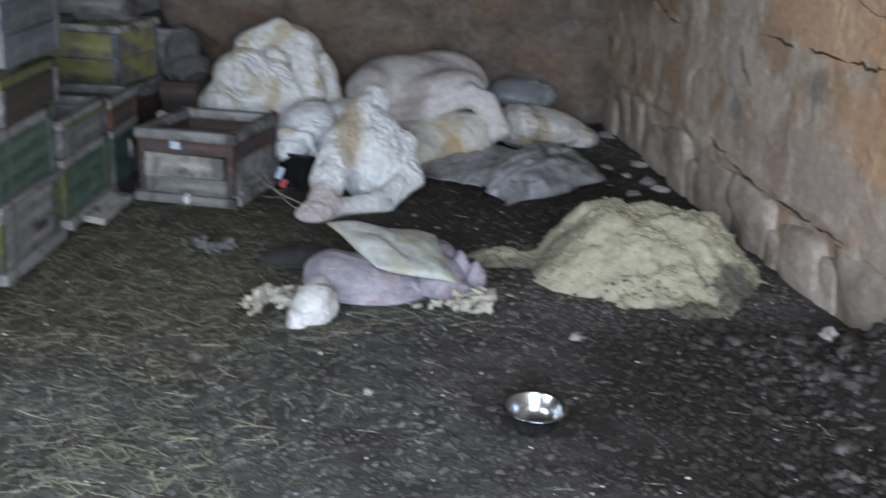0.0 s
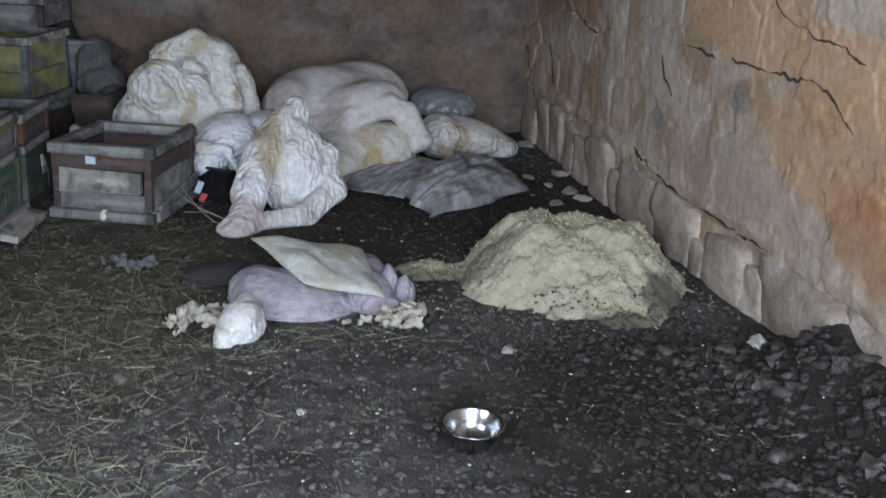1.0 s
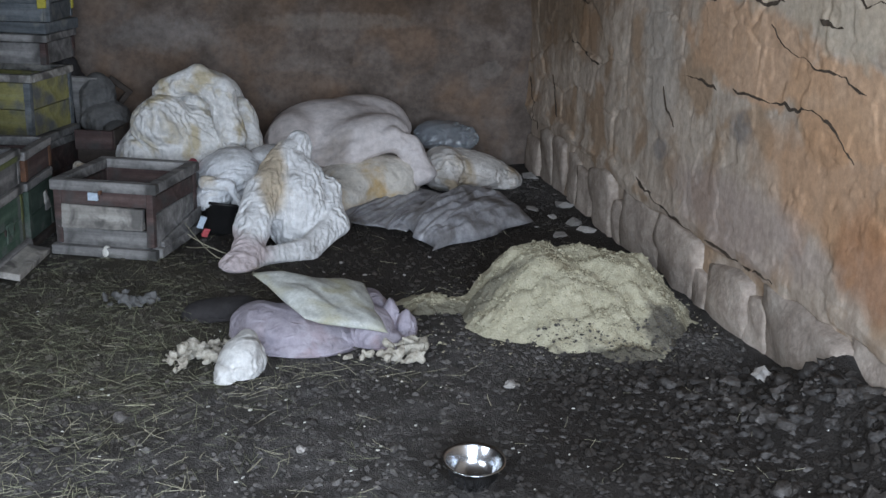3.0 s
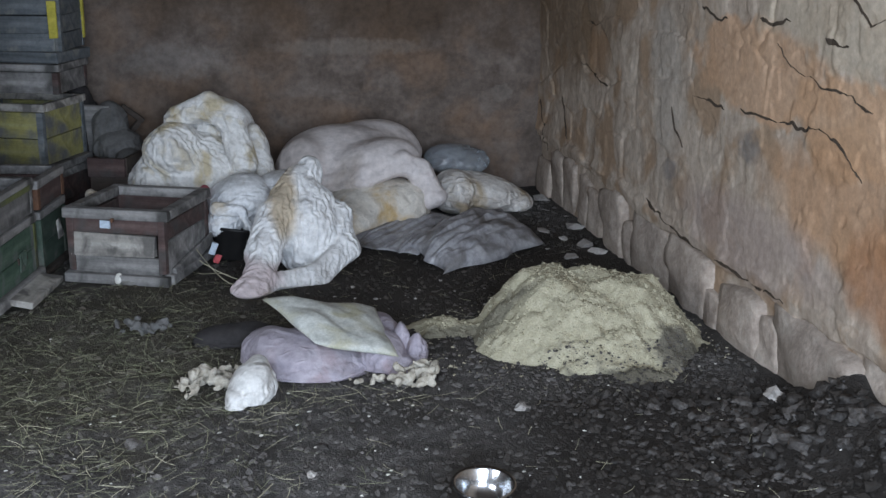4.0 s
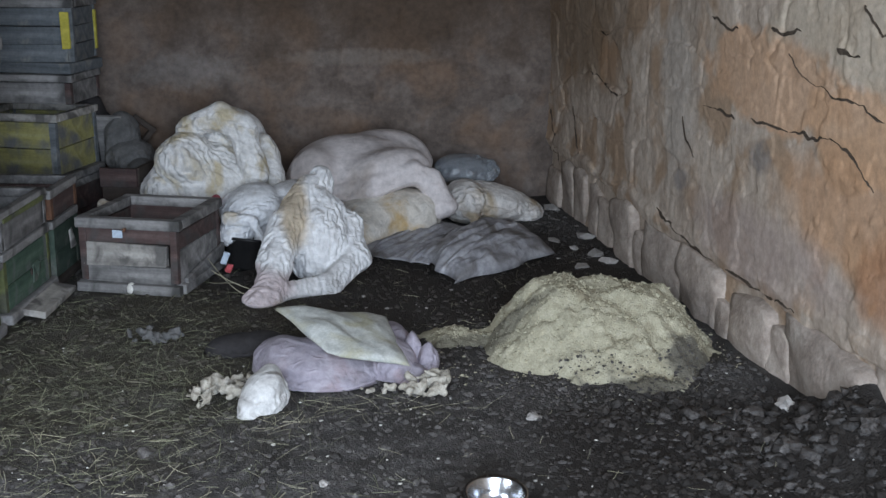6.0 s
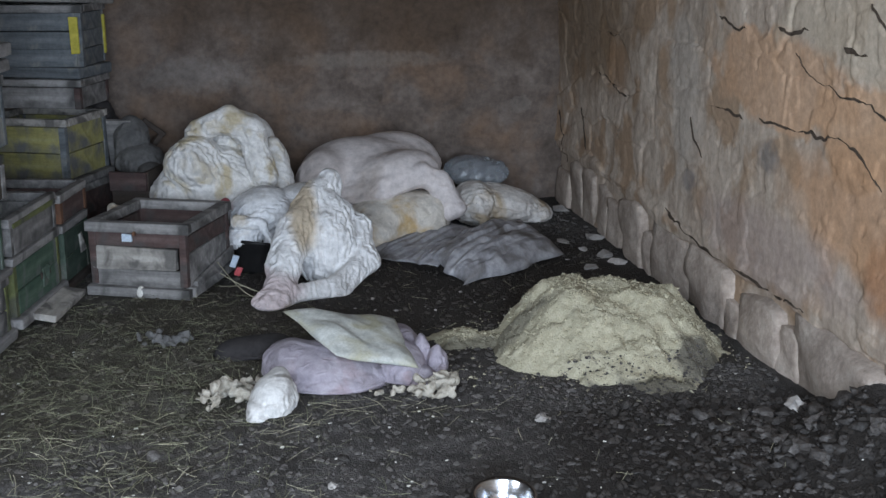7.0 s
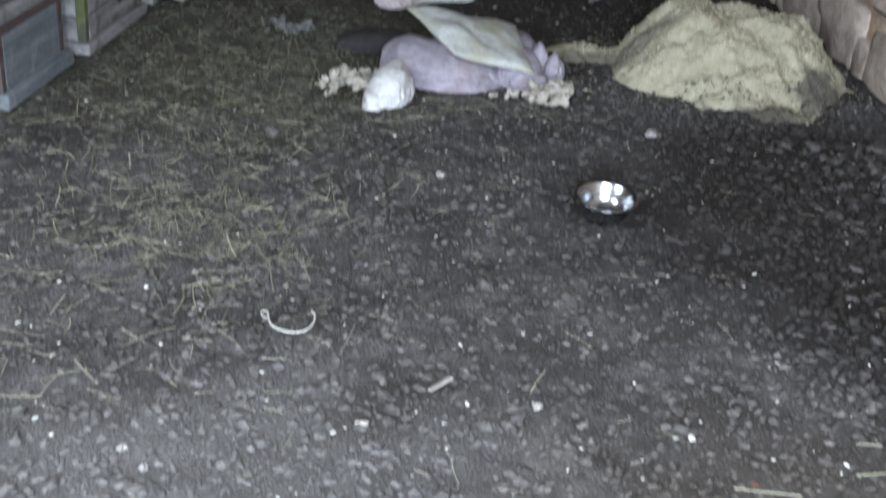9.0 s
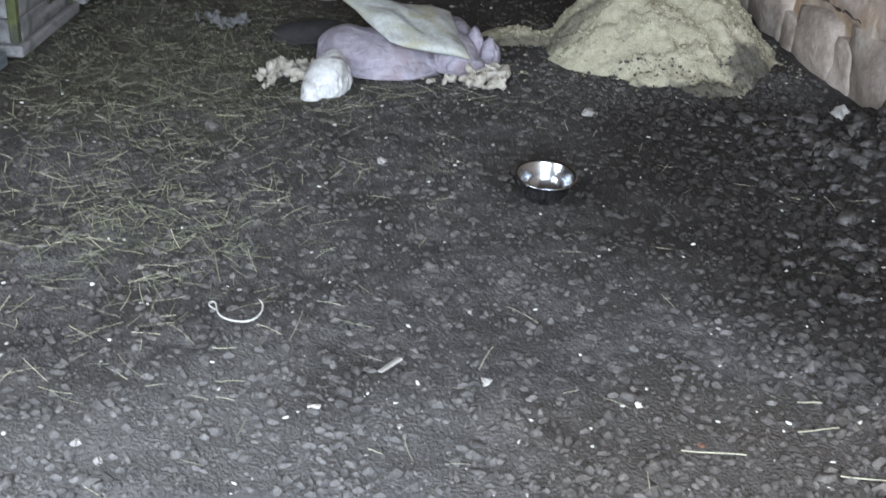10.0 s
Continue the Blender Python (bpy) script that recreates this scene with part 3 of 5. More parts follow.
slab("wall_left", (-2.35, 2.4, -0.2), (-2.0, 8.2, 2.95), M_BACK, "plain brown plaster wall behind the hives", "wall")
slab("wall_left_near", (-2.35, -1.6, -0.2), (-2.0, 0.7, 2.95), M_BACK, "plain brown plaster wall beside the window", "wall")
slab("wall_left_low", (-2.35, 0.7, -0.2), (-2.0, 2.4, 1.15), M_BACK, "plain brown plaster wall below the window", "wall")
slab("wall_left_top", (-2.35, 0.7, 2.35), (-2.0, 2.4, 2.95), M_BACK, "plain brown plaster wall over the window", "wall")
slab("wall_gate_left", (-2.0, -1.6, -0.2), (-0.95, -1.25, 2.95), M_BACK, "plain plaster wall beside the gate", "wall")
slab("wall_gate_right", (1.55, -1.6, -0.2), (2.6, -1.25, 2.95), M_BACK, "plain plaster wall beside the gate", "wall")
slab("wall_gate_top", (-0.95, -1.6, 2.45), (1.55, -1.25, 2.95), M_BACK, "plain plaster wall over the gate", "wall")
slab("wall_right_core", (2.3, -1.6, -0.2), (2.75, 8.2, 2.95), M_BACK, "solid core of the stone wall", "wall")
slab("wall_back_core", (-2.35, 8.0, -0.2), (2.75, 8.4, 2.95), M_BACK, "solid core of the plaster wall", "wall")
slab("ceiling", (-2.35, -1.6, 2.95), (2.75, 8.4, 3.1), M_CEIL, "dark boarded ceiling", "ceiling")
slab("ground", (-60, -80, -0.45), (60, 60, -0.25), M_SOIL, "bare earth yard outside", "ground")


# ---- beehives ----
def hive_body(parent, w, d, h, z, front, side, posts, rail, boards=2, slot=False, label="", x=0.0, turn=0.0):
    """One box of a hive at height z: boards on four sides, corner posts, a rail round the top. The front looks along -y."""
    t = 0.025
    b = new("hive_body")
    b.parent = parent
    b.location = (x, 0, z)
    b.rotation_euler = (0, 0, radians(turn))
    tagged(b, label)
    hb = (h - 0.045) / boards
    for i in range(boards):
        c = hb * (i + 0.5)
        board("front_board", (w - 0.07, t, hb - 0.003), (0, -d / 2 + t / 2, c), front, b)
        board("back_board", (w - 0.07, t, hb - 0.003), (0, d / 2 - t / 2, c), side, b)
        board("side_board", (t, d - 0.055, hb - 0.003), (w / 2 - t / 2 - 0.005, 0, c), side, b)
        board("side_board", (t, d - 0.055, hb - 0.003), (-w / 2 + t / 2 + 0.005, 0, c), side, b)
    for sx in (-1, 1):
        for sy in (-1, 1):
            board("corner_post", (0.036, 0.036, h - 0.045), (sx * (w / 2 - 0.018), sy * (d / 2 - 0.016), (h - 0.045) / 2), posts, b)
    for sy in (-1, 1):
        board("rail", (w + 0.02, 0.04, 0.042), (0, sy * (d / 2 - 0.015), h - 0.022), rail, b)
    for sx in (-1, 1):
        board("rail", (0.04, d - 0.075, 0.042), (sx * (w / 2 - 0.01), 0, h - 0.022), rail, b)
    if slot:
        board("entrance", (0.12, 0.012, 0.03), (0.08, -d / 2 - 0.003, hb * 0.9), M_WOOD_DARK, b)
    return b


def lid(parent, w, d, h, z, material, x=0.0, y=0.0, tilt=0.0, name="lid"):
    return board(name, (w, d, h), (x, y, z + h / 2), material, parent, bevel=0.012, rot=(tilt, 0, 0))


ROW = 79.2
# the empty box that stands open on the floor
open_box = thing("hive_box", pose(-0.345, 6.16, 0.0, 0, 0, -21.0), "open wooden hive box with worn brown and bare boards", "hive box")
w, d = 0.50, 0.55
for s in (-1, 1):
    board("side_board", (0.026, d - 0.06, 0.20), (s * (w / 2 - 0.016), 0, 0.11), M_WOOD_GREY, open_box)
    board("side_board", (0.026, d - 0.06, 0.085), (s * (w / 2 - 0.016), 0, 0.255), M_WOOD_BROWN, open_box)
board("front_board", (w - 0.05, 0.026, 0.085), (-0.005, -d / 2 + 0.014, 0.085), M_WOOD_GREY, open_box)
board("front_board", (w - 0.06, 0.034, 0.112), (-0.022, -d / 2 + 0.010, 0.185), M_WOOD_PALE, open_box, "pale bare board with worn paint", wobble=0.006)
board("front_board", (w - 0.03, 0.026, 0.075), (0.0, -d / 2 + 0.014, 0.282), M_WOOD_BROWN, open_box)
board("back_board", (w - 0.05, 0.026, 0.20), (0, d / 2 - 0.014, 0.12), M_WOOD_DARK, open_box)
board("back_board", (w - 0.05, 0.026, 0.09), (0, d / 2 - 0.014, 0.27), M_WOOD_BROWN, open_box)
for sx in (-1, 1):
    for sy in (-1, 1):
        board("corner_post", (0.04, 0.034, 0.27), (sx * (w / 2 - 0.018), sy * (d / 2 - 0.014), 0.185), M_WOOD_BROWN, open_box)
for sy in (-1, 1):
    board("rail", (w + 0.035, 0.055, 0.05), (0, sy * (d / 2 - 0.012), 0.338), M_WOOD_GREY, open_box, bevel=0.009)
for sx in (-1, 1):
    board("rail", (0.055, d - 0.08, 0.05), (sx * (w / 2 - 0.01), 0, 0.338), M_WOOD_GREY, open_box, bevel=0.009)
board("base_frame", (w + 0.03, 0.04, 0.05), (0.0, -d / 2 - 0.006, 0.022), M_WOOD_GREY, open_box)
board("base_frame", (0.04, d, 0.05), (w / 2 + 0.01, 0.02, 0.022), M_WOOD_GREY, open_box)
board("brace", (0.02, d - 0.05, 0.06), (w / 2 + 0.015, 0.03, 0.07), M_WOOD_GREY, open_box, rot=(7, 0, 0))
board("inner_floor", (w - 0.07, d - 0.07, 0.02), (0, 0, 0.05), M_WOOD_DARK, open_box)
board("latch", (0.05, 0.012, 0.036), (-0.045, -d / 2 - 0.014, 0.29), M_TAG, open_box, "pale blue painted metal latch", bevel=0.003)
board("latch_hook", (0.014, 0.02, 0.022), (-0.005, -d / 2 - 0.02, 0.315), M_RUST, open_box, bevel=0.003)
soft("rag", [ell(-0.60, 6.42, 0.31, 0.03, 0.03, 0.05), ell(-0.575, 6.38, 0.335, 0.025, 0.02, 0.02)], M_TAN, "small tan rag hung in the hive box", "rag", step=0.008, folds=0.006, fold_freq=22, lumps=0.004)

GREY, PALE = M_WOOD_GREY, M_WOOD_PALE
# stack beside the open box, its front to the room
stack = thing("beehive", pose(-1.12, 5.74, 0, 0, 0, ROW), "stacked beehive with green and bare grey boxes", "beehive", "row of beehives")
lid(stack, 0.64, 0.56, 0.05, 0.02, GREY, name="floor_board")
hive_body(stack, 0.60, 0.50, 0.27, 0.07, M_GREEN, M_GREEN, M_LIME, GREY, 2, True, "green painted lower box")
hive_body(stack, 0.59, 0.50, 0.17, 0.345, GREY, GREY, GREY, GREY, 1)
board("strip", (0.54, 0.012, 0.025), (0.0, -0.256, 0.475), M_LIME, stack, "flaking yellow-green strip", wobble=0.004)
board("landing_board", (0.44, 0.13, 0.03), (0.03, -0.315, 0.04), PALE, stack, "pale sloping landing board", rot=(9, 0, 0))
board("rag_strip", (0.06, 0.012, 0.09), (0.06, -0.262, 0.17), M_GREEN_DARK, stack, wobble=0.01)

stack = thing("beehive", pose(-0.985, 6.28, 0, 0, 0, ROW), "low dark green beehive with a rusty corner", "beehive", "row of beehives")
lid(stack, 0.40, 0.48, 0.04, 0.0, M_WOOD_DARK, name="floor_board")
hive_body(stack, 0.38, 0.44, 0.29, 0.04, M_GREEN_DARK, M_GREEN_DARK, M_GREEN_DARK, GREY, 2)
hive_body(stack, 0.40, 0.44, 0.15, 0.335, M_WOOD_BROWN, M_WOOD_BROWN, M_RUST, GREY, 1)
board("rag_strip", (0.05, 0.02, 0.10), (0.03, -0.235, 0.20), PALE, stack, wobble=0.012)

stack = thing("beehive", pose(-1.255, 5.06, 0, 0, 0, ROW), "tall beehive of weathered grey and mossy green boxes", "beehive", "row of beehives")
lid(stack, 0.66, 0.56, 0.05, 0.0, GREY, name="floor_board")
hive_body(stack, 0.61, 0.52, 0.24, 0.05, GREY, GREY, M_LIME, GREY, 2, True, "bare grey box with white stains")
lid(stack, 0.66, 0.57, 0.035, 0.29, GREY, name="ledge")
hive_body(stack, 0.60, 0.52, 0.28, 0.325, M_GREEN, M_GREEN, M_GREEN, GREY, 3, False, "mossy green painted box")
hive_body(stack, 0.59, 0.52, 0.19, 0.61, M_WOOD_DARK, GREY, GREY, M_LIME, 1, x=0.09)
hive_body(stack, 0.60, 0.53, 0.30, 0.83, M_BLUEGREY, M_BLUEGREY, M_BLUEGREY, GREY, 2, False, "blue-grey box", x=0.14)
lid(stack, 0.66, 0.58, 0.05, 1.14, GREY, x=0.16, name="ledge")
lid(stack, 0.68, 0.60, 0.06, 1.20, GREY, x=0.16, name="ledge")
hive_body(stack, 0.60, 0.53, 0.30, 1.26, M_GREEN, M_GREEN, M_LIME, GREY, 2, x=0.15)

stack = thing("beehive", pose(-1.42, 4.39, 0, 0, 0, ROW), "grey beehive with dark brown frame and mossy lid", "beehive", "row of beehives")
lid(stack, 0.56, 0.58, 0.06, 0.0, M_BLUEGREY, name="floor_board")
hive_body(stack, 0.52, 0.52, 0.25, 0.05, M_BLUEGREY, M_BLUEGREY, M_WOOD_BROWN, M_WOOD_BROWN, 1)
lid(stack, 0.60, 0.58, 0.05, 0.305, GREY)
hive_body(stack, 0.52, 0.52, 0.26, 0.36, GREY, GREY, GREY, GREY, 2)
lid(stack, 0.60, 0.58, 0.05, 0.63, GREY)

# far stack at the back wall with the yellow box
stack = thing("beehive", pose(-1.05, 7.33, 0, 0, 0, -21.0), "tall beehive stack with a worn yellow box", "beehive", "row of beehives")
hive_body(stack, 0.56, 0.54, 0.32, 0.0, M_WOOD_BROWN, M_WOOD_BROWN, M_WOOD_BROWN, GREY, 2)
lid(stack, 0.60, 0.54, 0.045, 0.325, GREY, name="ledge")
hive_body(stack, 0.54, 0.50, 0.345, 0.37, M_YELLOW, M_YELLOW, M_BLUEGREY, M_WOOD_PALE, 2, False, "worn yellow painted box with a pale rim")
board("hand_hole", (0.07, 0.012, 0.05), (-0.20, -0.255, 0.60), M_WOOD_BROWN, stack)
hive_body(stack, 0.58, 0.42, 0.165, 0.765, GREY, GREY, M_WOOD_BROWN, GREY, 1, x=0.04, turn=5)
lid(stack, 0.60, 0.40, 0.06, 0.935, M_BLUEGREY, x=0.06, name="ledge")
top = hive_body(stack, 0.54, 0.42, 0.34, 0.995, M_BLUEGREY, M_BLUEGREY, M_BLUEGREY, GREY, 3, False, "blue-grey box with a yellow strip", x=0.07, turn=10)
board("strip", (0.05, 0.016, 0.20), (0.232, -0.222, 0.175), M_YELLOW_FULL, top, "bright yellow painted strip")
board("strip", (0.016, 0.03, 0.22), (0.275, 0.19, 0.155), M_YELLOW_FULL, top, "bright yellow painted strip")
lid(stack, 0.60, 0.52, 0.05, 1.335, GREY, x=0.07, tilt=-4)

stack = thing("beehive", pose(-0.83, 7.62, 1.36, 0, 0, -6), "dark green hive box high on the stack", "beehive", "row of beehives")
hive_body(stack, 0.50, 0.36, 0.28, 0.03, M_GREEN_DARK, M_GREEN_DARK, M_GREEN_DARK, M_GREEN_DARK, 2)

# odds and ends between the stack and the sacks
b = thing("leaning_board", pose(*(-0.633, 7.500, 0.496), 14, 0, -14), "grey board leaning at the back wall", "board")
board("panel", (0.16, 0.03, 0.30), (0, 0, 0), GREY, b)
b = thing("broken_hive_frame", pose(*(-0.479, 7.620, 0.426), 0, 38, 10), "dark broken hive frame leaning on the wall", "hive frame")
board("bar", (0.035, 0.03, 0.26), (0, 0, 0), M_WOOD_DARK, b)
board("bar", (0.16, 0.03, 0.035), (-0.06, 0, 0.13), M_WOOD_DARK, b)
b = thing("wooden_crate", pose(*(-0.561, 7.000, 0.356), 0, 0, -18), "dark brown crate behind the open hive box", "crate")
board("front_board", (0.22, 0.03, 0.11), (0, 0, 0), M_WOOD_BROWN, b)
board("side_board", (0.03, 0.34, 0.11), (0.1, 0.18, 0), M_WOOD_DARK, b)
board("bottom_board", (0.22, 0.34, 0.36), (0, 0.19, -0.2), M_WOOD_DARK, b)
soft("grey_cloth", [ell(-0.525, 7.450, 0.422, 0.142, 0.140, 0.092), ell(-0.571, 7.500, 0.536, 0.100, 0.100, 0.143), ell(-0.454, 7.300, 0.361, 0.087, 0.100, 0.056)], M_DULL, "crumpled grey cloth on boxes by the wall", "cloth", excess=0.25, folds=0.02, fold_freq=10)
soft("grey_cloth", [ell(-0.748, 7.620, 0.522, 0.102, 0.120, 0.254)], M_DARKCLOTH, "dark cloth stuffed behind the hives", "cloth", folds=0.02, fold_freq=10)

# ---- sacks and cloths at the back ----
sack = soft("white_sack", [ell(-0.058, 7.020, 0.366, 0.317, 0.280, 0.234), ell(0.048, 7.150, 0.571, 0.224, 0.200, 0.170), ell(-0.303, 7.000, 0.330, 0.140, 0.220, 0.133), ell(-0.065, 6.850, 0.188, 0.098, 0.160, 0.212), ell(-0.189, 6.860, 0.513, 0.163, 0.140, 0.147)],
     M_WHITE, "tall crumpled dirty white sack with yellow stains", "sack", excess=0.36, fold_mesh=0.014, stiff=0.14, shell=(-0.045, 0.03), folds=0.028, fold_freq=9, along=(0.6, 0.1, -0.8), stretch=0.55, lumps=0.02, off=1, floor=-0.01, k=0.03)
tagged(soft("rolled_hem", [cap((-0.177, 6.950, 0.666), (0.013, 6.920, 0.729), 0.055, 0.07), cap((0.013, 6.920, 0.729), (0.144, 6.880, 0.657), 0.07, 0.07), cap((0.144, 6.880, 0.657), (0.186, 6.820, 0.427), 0.07, 0.075), cap((0.253, 7.000, 0.548), (0.302, 6.950, 0.349), 0.06, 0.075)], M_WHITE, parent=sack, excess=0.32, fold_mesh=0.012, shell=(-0.018, 0.03), fold_freq=11, along=(0.8, 0, -0.5), off=2, k=0.03, lumps=0.012), "thick rolled hem of the sack")
soft("crimson_rag", [ell(-0.035, 6.58, 0.29, 0.022, 0.05, 0.035, 0, 20), ell(-0.005, 6.56, 0.22, 0.010, 0.03, 0.09)], M_PINKRAG, "crimson rag between sack and hive box", "rag", step=0.009, folds=0.008, fold_freq=20, lumps=0.004)
soft("folded_blanket", [ell(0.80, 7.30, 0.30, 0.42, 0.34, 0.245), ell(1.00, 7.44, 0.36, 0.30, 0.22, 0.19), ell(0.55, 7.12, 0.30, 0.17, 0.24, 0.20), ell(0.92, 7.02, 0.36, 0.30, 0.20, 0.13, 0, -14),
                        cap((0.66, 6.90, 0.262), (0.86, 6.84, 0.305), 0.05, 0.055), cap((0.86, 6.84, 0.305), (1.10, 6.84, 0.385), 0.055, 0.05),
                        cap((1.10, 6.86, 0.385), (1.205, 6.86, 0.33), 0.055, 0.06), cap((1.205, 6.86, 0.33), (1.255, 6.84, 0.20), 0.065, 0.075), cap((1.255, 6.84, 0.20), (1.16, 6.80, 0.14), 0.075, 0.05)],
     M_DUVET, "thick folded pinkish-grey blanket over sacks", "blanket", excess=0.17, stiff=0.15, shell=(-0.022, 0.02), folds=0.022, fold_freq=7.0, along=(0.9, 0.0, 0.45), stretch=0.85, lumps=0.008, off=3, k=0.05, floor=-0.01)
soft("tan_sack", [ell(0.90, 6.90, 0.11, 0.30, 0.24, 0.17, 0, -4), ell(0.78, 6.74, 0.06, 0.16, 0.20, 0.13), ell(1.08, 6.86, 0.13, 0.18, 0.16, 0.12, 0, -14)],
     M_TAN, "full tan sack stained brown under the blanket", "sack", excess=0.14, stiff=0.15, folds=0.012, fold_freq=6, along=(1, 0, 0.5), lumps=0.008, off=5, k=0.08, floor=-0.01)
soft("knotted_cloth", [cap((0.463, 6.280, 0.442), (0.339, 6.080, 0.297), 0.075, 0.10), cap((0.339, 6.080, 0.297), (0.253, 5.860, 0.152), 0.10, 0.085), cap((0.253, 5.860, 0.152), (0.201, 5.680, 0.040), 0.075, 0.06),
                      ell(0.534, 6.220, 0.211, 0.136, 0.160, 0.251, 0, -12), ell(0.521, 6.340, 0.467, 0.066, 0.090, 0.090), ell(0.480, 6.100, 0.167, 0.159, 0.150, 0.217),
                      cap((0.651, 6.200, 0.256), (0.658, 6.020, 0.120), 0.075, 0.07), cap((0.658, 6.020, 0.120), (0.496, 5.820, 0.041), 0.07, 0.065), cap((0.496, 5.820, 0.041), (0.270, 5.720, 0.047), 0.065, 0.055),
                      ell(0.182, 5.660, 0.033, 0.091, 0.100, 0.048)],
     M_BUNDLE, "knotted white cloth with tan and pink stains", "cloth", excess=0.31, fold_mesh=0.012, stiff=0.14, shell=(-0.036, 0.02), folds=0.024, fold_freq=7.5, along=(0.15, 0.3, 1.0), stretch=0.82, lumps=0.012, off=7, k=0.035, floor=-0.012)
soft("small_white_sack", [ell(0.167, 6.550, 0.285, 0.180, 0.220, 0.131, 0, -15), ell(0.071, 6.420, 0.194, 0.091, 0.150, 0.104), ell(0.349, 6.620, 0.348, 0.138, 0.140, 0.057, 0, -15), ell(0.219, 6.450, 0.140, 0.055, 0.100, 0.138),
                          cap((0.031, 6.320, 0.301), (0.160, 6.280, 0.283), 0.03, 0.03), cap((0.160, 6.280, 0.283), (0.219, 6.260, 0.170), 0.03, 0.02)],
     M_WHITE_COOL, "small white sack folded open at its mouth", "sack", excess=0.25, fold_mesh=0.013, stiff=0.14, shell=(-0.03, 0.02), folds=0.020, fold_freq=9, along=(1.0, 0.1, 0.3), stretch=0.7, lumps=0.01, off=9, k=0.01, step=0.008, floor=-0.01)
soft("cream_sack", [ell(1.621, 7.280, 0.104, 0.284, 0.260, 0.125, 0, 6), ell(1.462, 7.200, 0.135, 0.151, 0.220, 0.137), ell(1.843, 7.300, 0.044, 0.132, 0.200, 0.087), cap((1.440, 7.000, 0.229), (1.488, 6.980, 0.059), 0.02, 0.035)],
     M_SACKR, "cream sack lying half full at the back", "sack", excess=0.24, stiff=0.12, fold_mesh=0.013, shell=(-0.025, 0.02), folds=0.018, fold_freq=8.5, along=(0.8, 0, 0.35), stretch=0.7, lumps=0.012, off=12, floor=-0.012)
soft("film_bag", [ell(1.503, 7.500, 0.272, 0.178, 0.160, 0.093, 0, 5), ell(1.649, 7.500, 0.266, 0.078, 0.100, 0.057)], M_POLY, "crumpled bluish clear plastic bag against the wall", "plastic bag", excess=0.3, stiff=0.03, folds=0.025, fold_freq=12, along=(0.6, 0, 0.6), lumps=0.015, off=17)

# bucket form added to blacken the gap behind the bundle, with a torn packet
bm = bmesh.new()
prof = [(0.0, 0.02), (0.10, 0.0), (0.115, 0.02), (0.128, 0.17), (0.138, 0.175), (0.138, 0.19), (0.122, 0.19), (0.105, 0.03), (0.0, 0.03)]
rings = []
for r, z in prof:
    rings.append([bm.verts.new((r * math.cos(a), r * math.sin(a), z)) for a in [2 * math.pi * i / 28 for i in range(28)]] if r else [bm.verts.new((0, 0, z))])
for a, b in zip(rings, rings[1:]):
    for i in range(28):
        j = (i + 1) % 28
        q = [a[i % len(a)], a[j % len(a)], b[j % len(b)], b[i % len(b)]]
        bm.faces.new(list(dict.fromkeys(q)))
bucket = part("bucket", bm, M_BLACK, None, "", True)
bucket.matrix_world = pose(0.115, 6.33, -0.03, -10, 8, 0) @ Matrix.Scale(0.9, 4)
tagged(bucket, "black bucket form filling the dark gap between the sacks", "bucket")
packet = thing("packet", pose(*(0.017, 6.050, 0.090), 12, 18, 10), "torn blue and red printed packet by the dark gap", "packet")
board("blue_face", (0.035, 0.02, 0.07), (-0.01, 0, 0.02), M_TAG, packet, "pale blue panel", wobble=0.008)
board("red_face", (0.035, 0.02, 0.05), (0.022, 0.004, -0.03), M_RED, packet, "red printed panel", wobble=0.008)

# ---- heap in the middle of the floor ----
soft("mauve_bag", [ell(0.377, 4.680, 0.022, 0.247, 0.240, 0.115, 0, 4), ell(0.233, 4.720, 0.041, 0.122, 0.200, 0.107), ell(0.662, 4.680, 0.040, 0.099, 0.180, 0.102), ell(0.686, 4.850, 0.078, 0.092, 0.150, 0.064), ell(0.431, 4.540, -0.013, 0.161, 0.100, 0.043)],
     M_MAUVE, "slumped mauve cotton bag under a pillow", "bag", excess=0.20, fold_mesh=0.013, stiff=0.16, shell=(-0.03, 0.025), folds=0.016, fold_freq=7, along=(1.0, 0.2, 0.15), stretch=0.7, lumps=0.014, off=21, k=0.02, step=0.009, floor=-0.01)


mauve = bpy.data.objects["mauve_bag"]
tagged(soft("flap", [ell(0.794, 4.640, 0.033, 0.048, 0.070, 0.088, 0, 12), ell(0.713, 4.560, -0.005, 0.086, 0.080, 0.060, 0, -20), ell(0.754, 4.720, 0.093, 0.036, 0.060, 0.058)], M_MAUVE, parent=mauve, excess=0.36, fold_mesh=0.010, shell=(-0.02, 0.03), fold_freq=13, along=(0.2, 0, 1), off=23, k=0.02, lumps=0.006, floor=-0.01), "crumpled loose end of the bag")


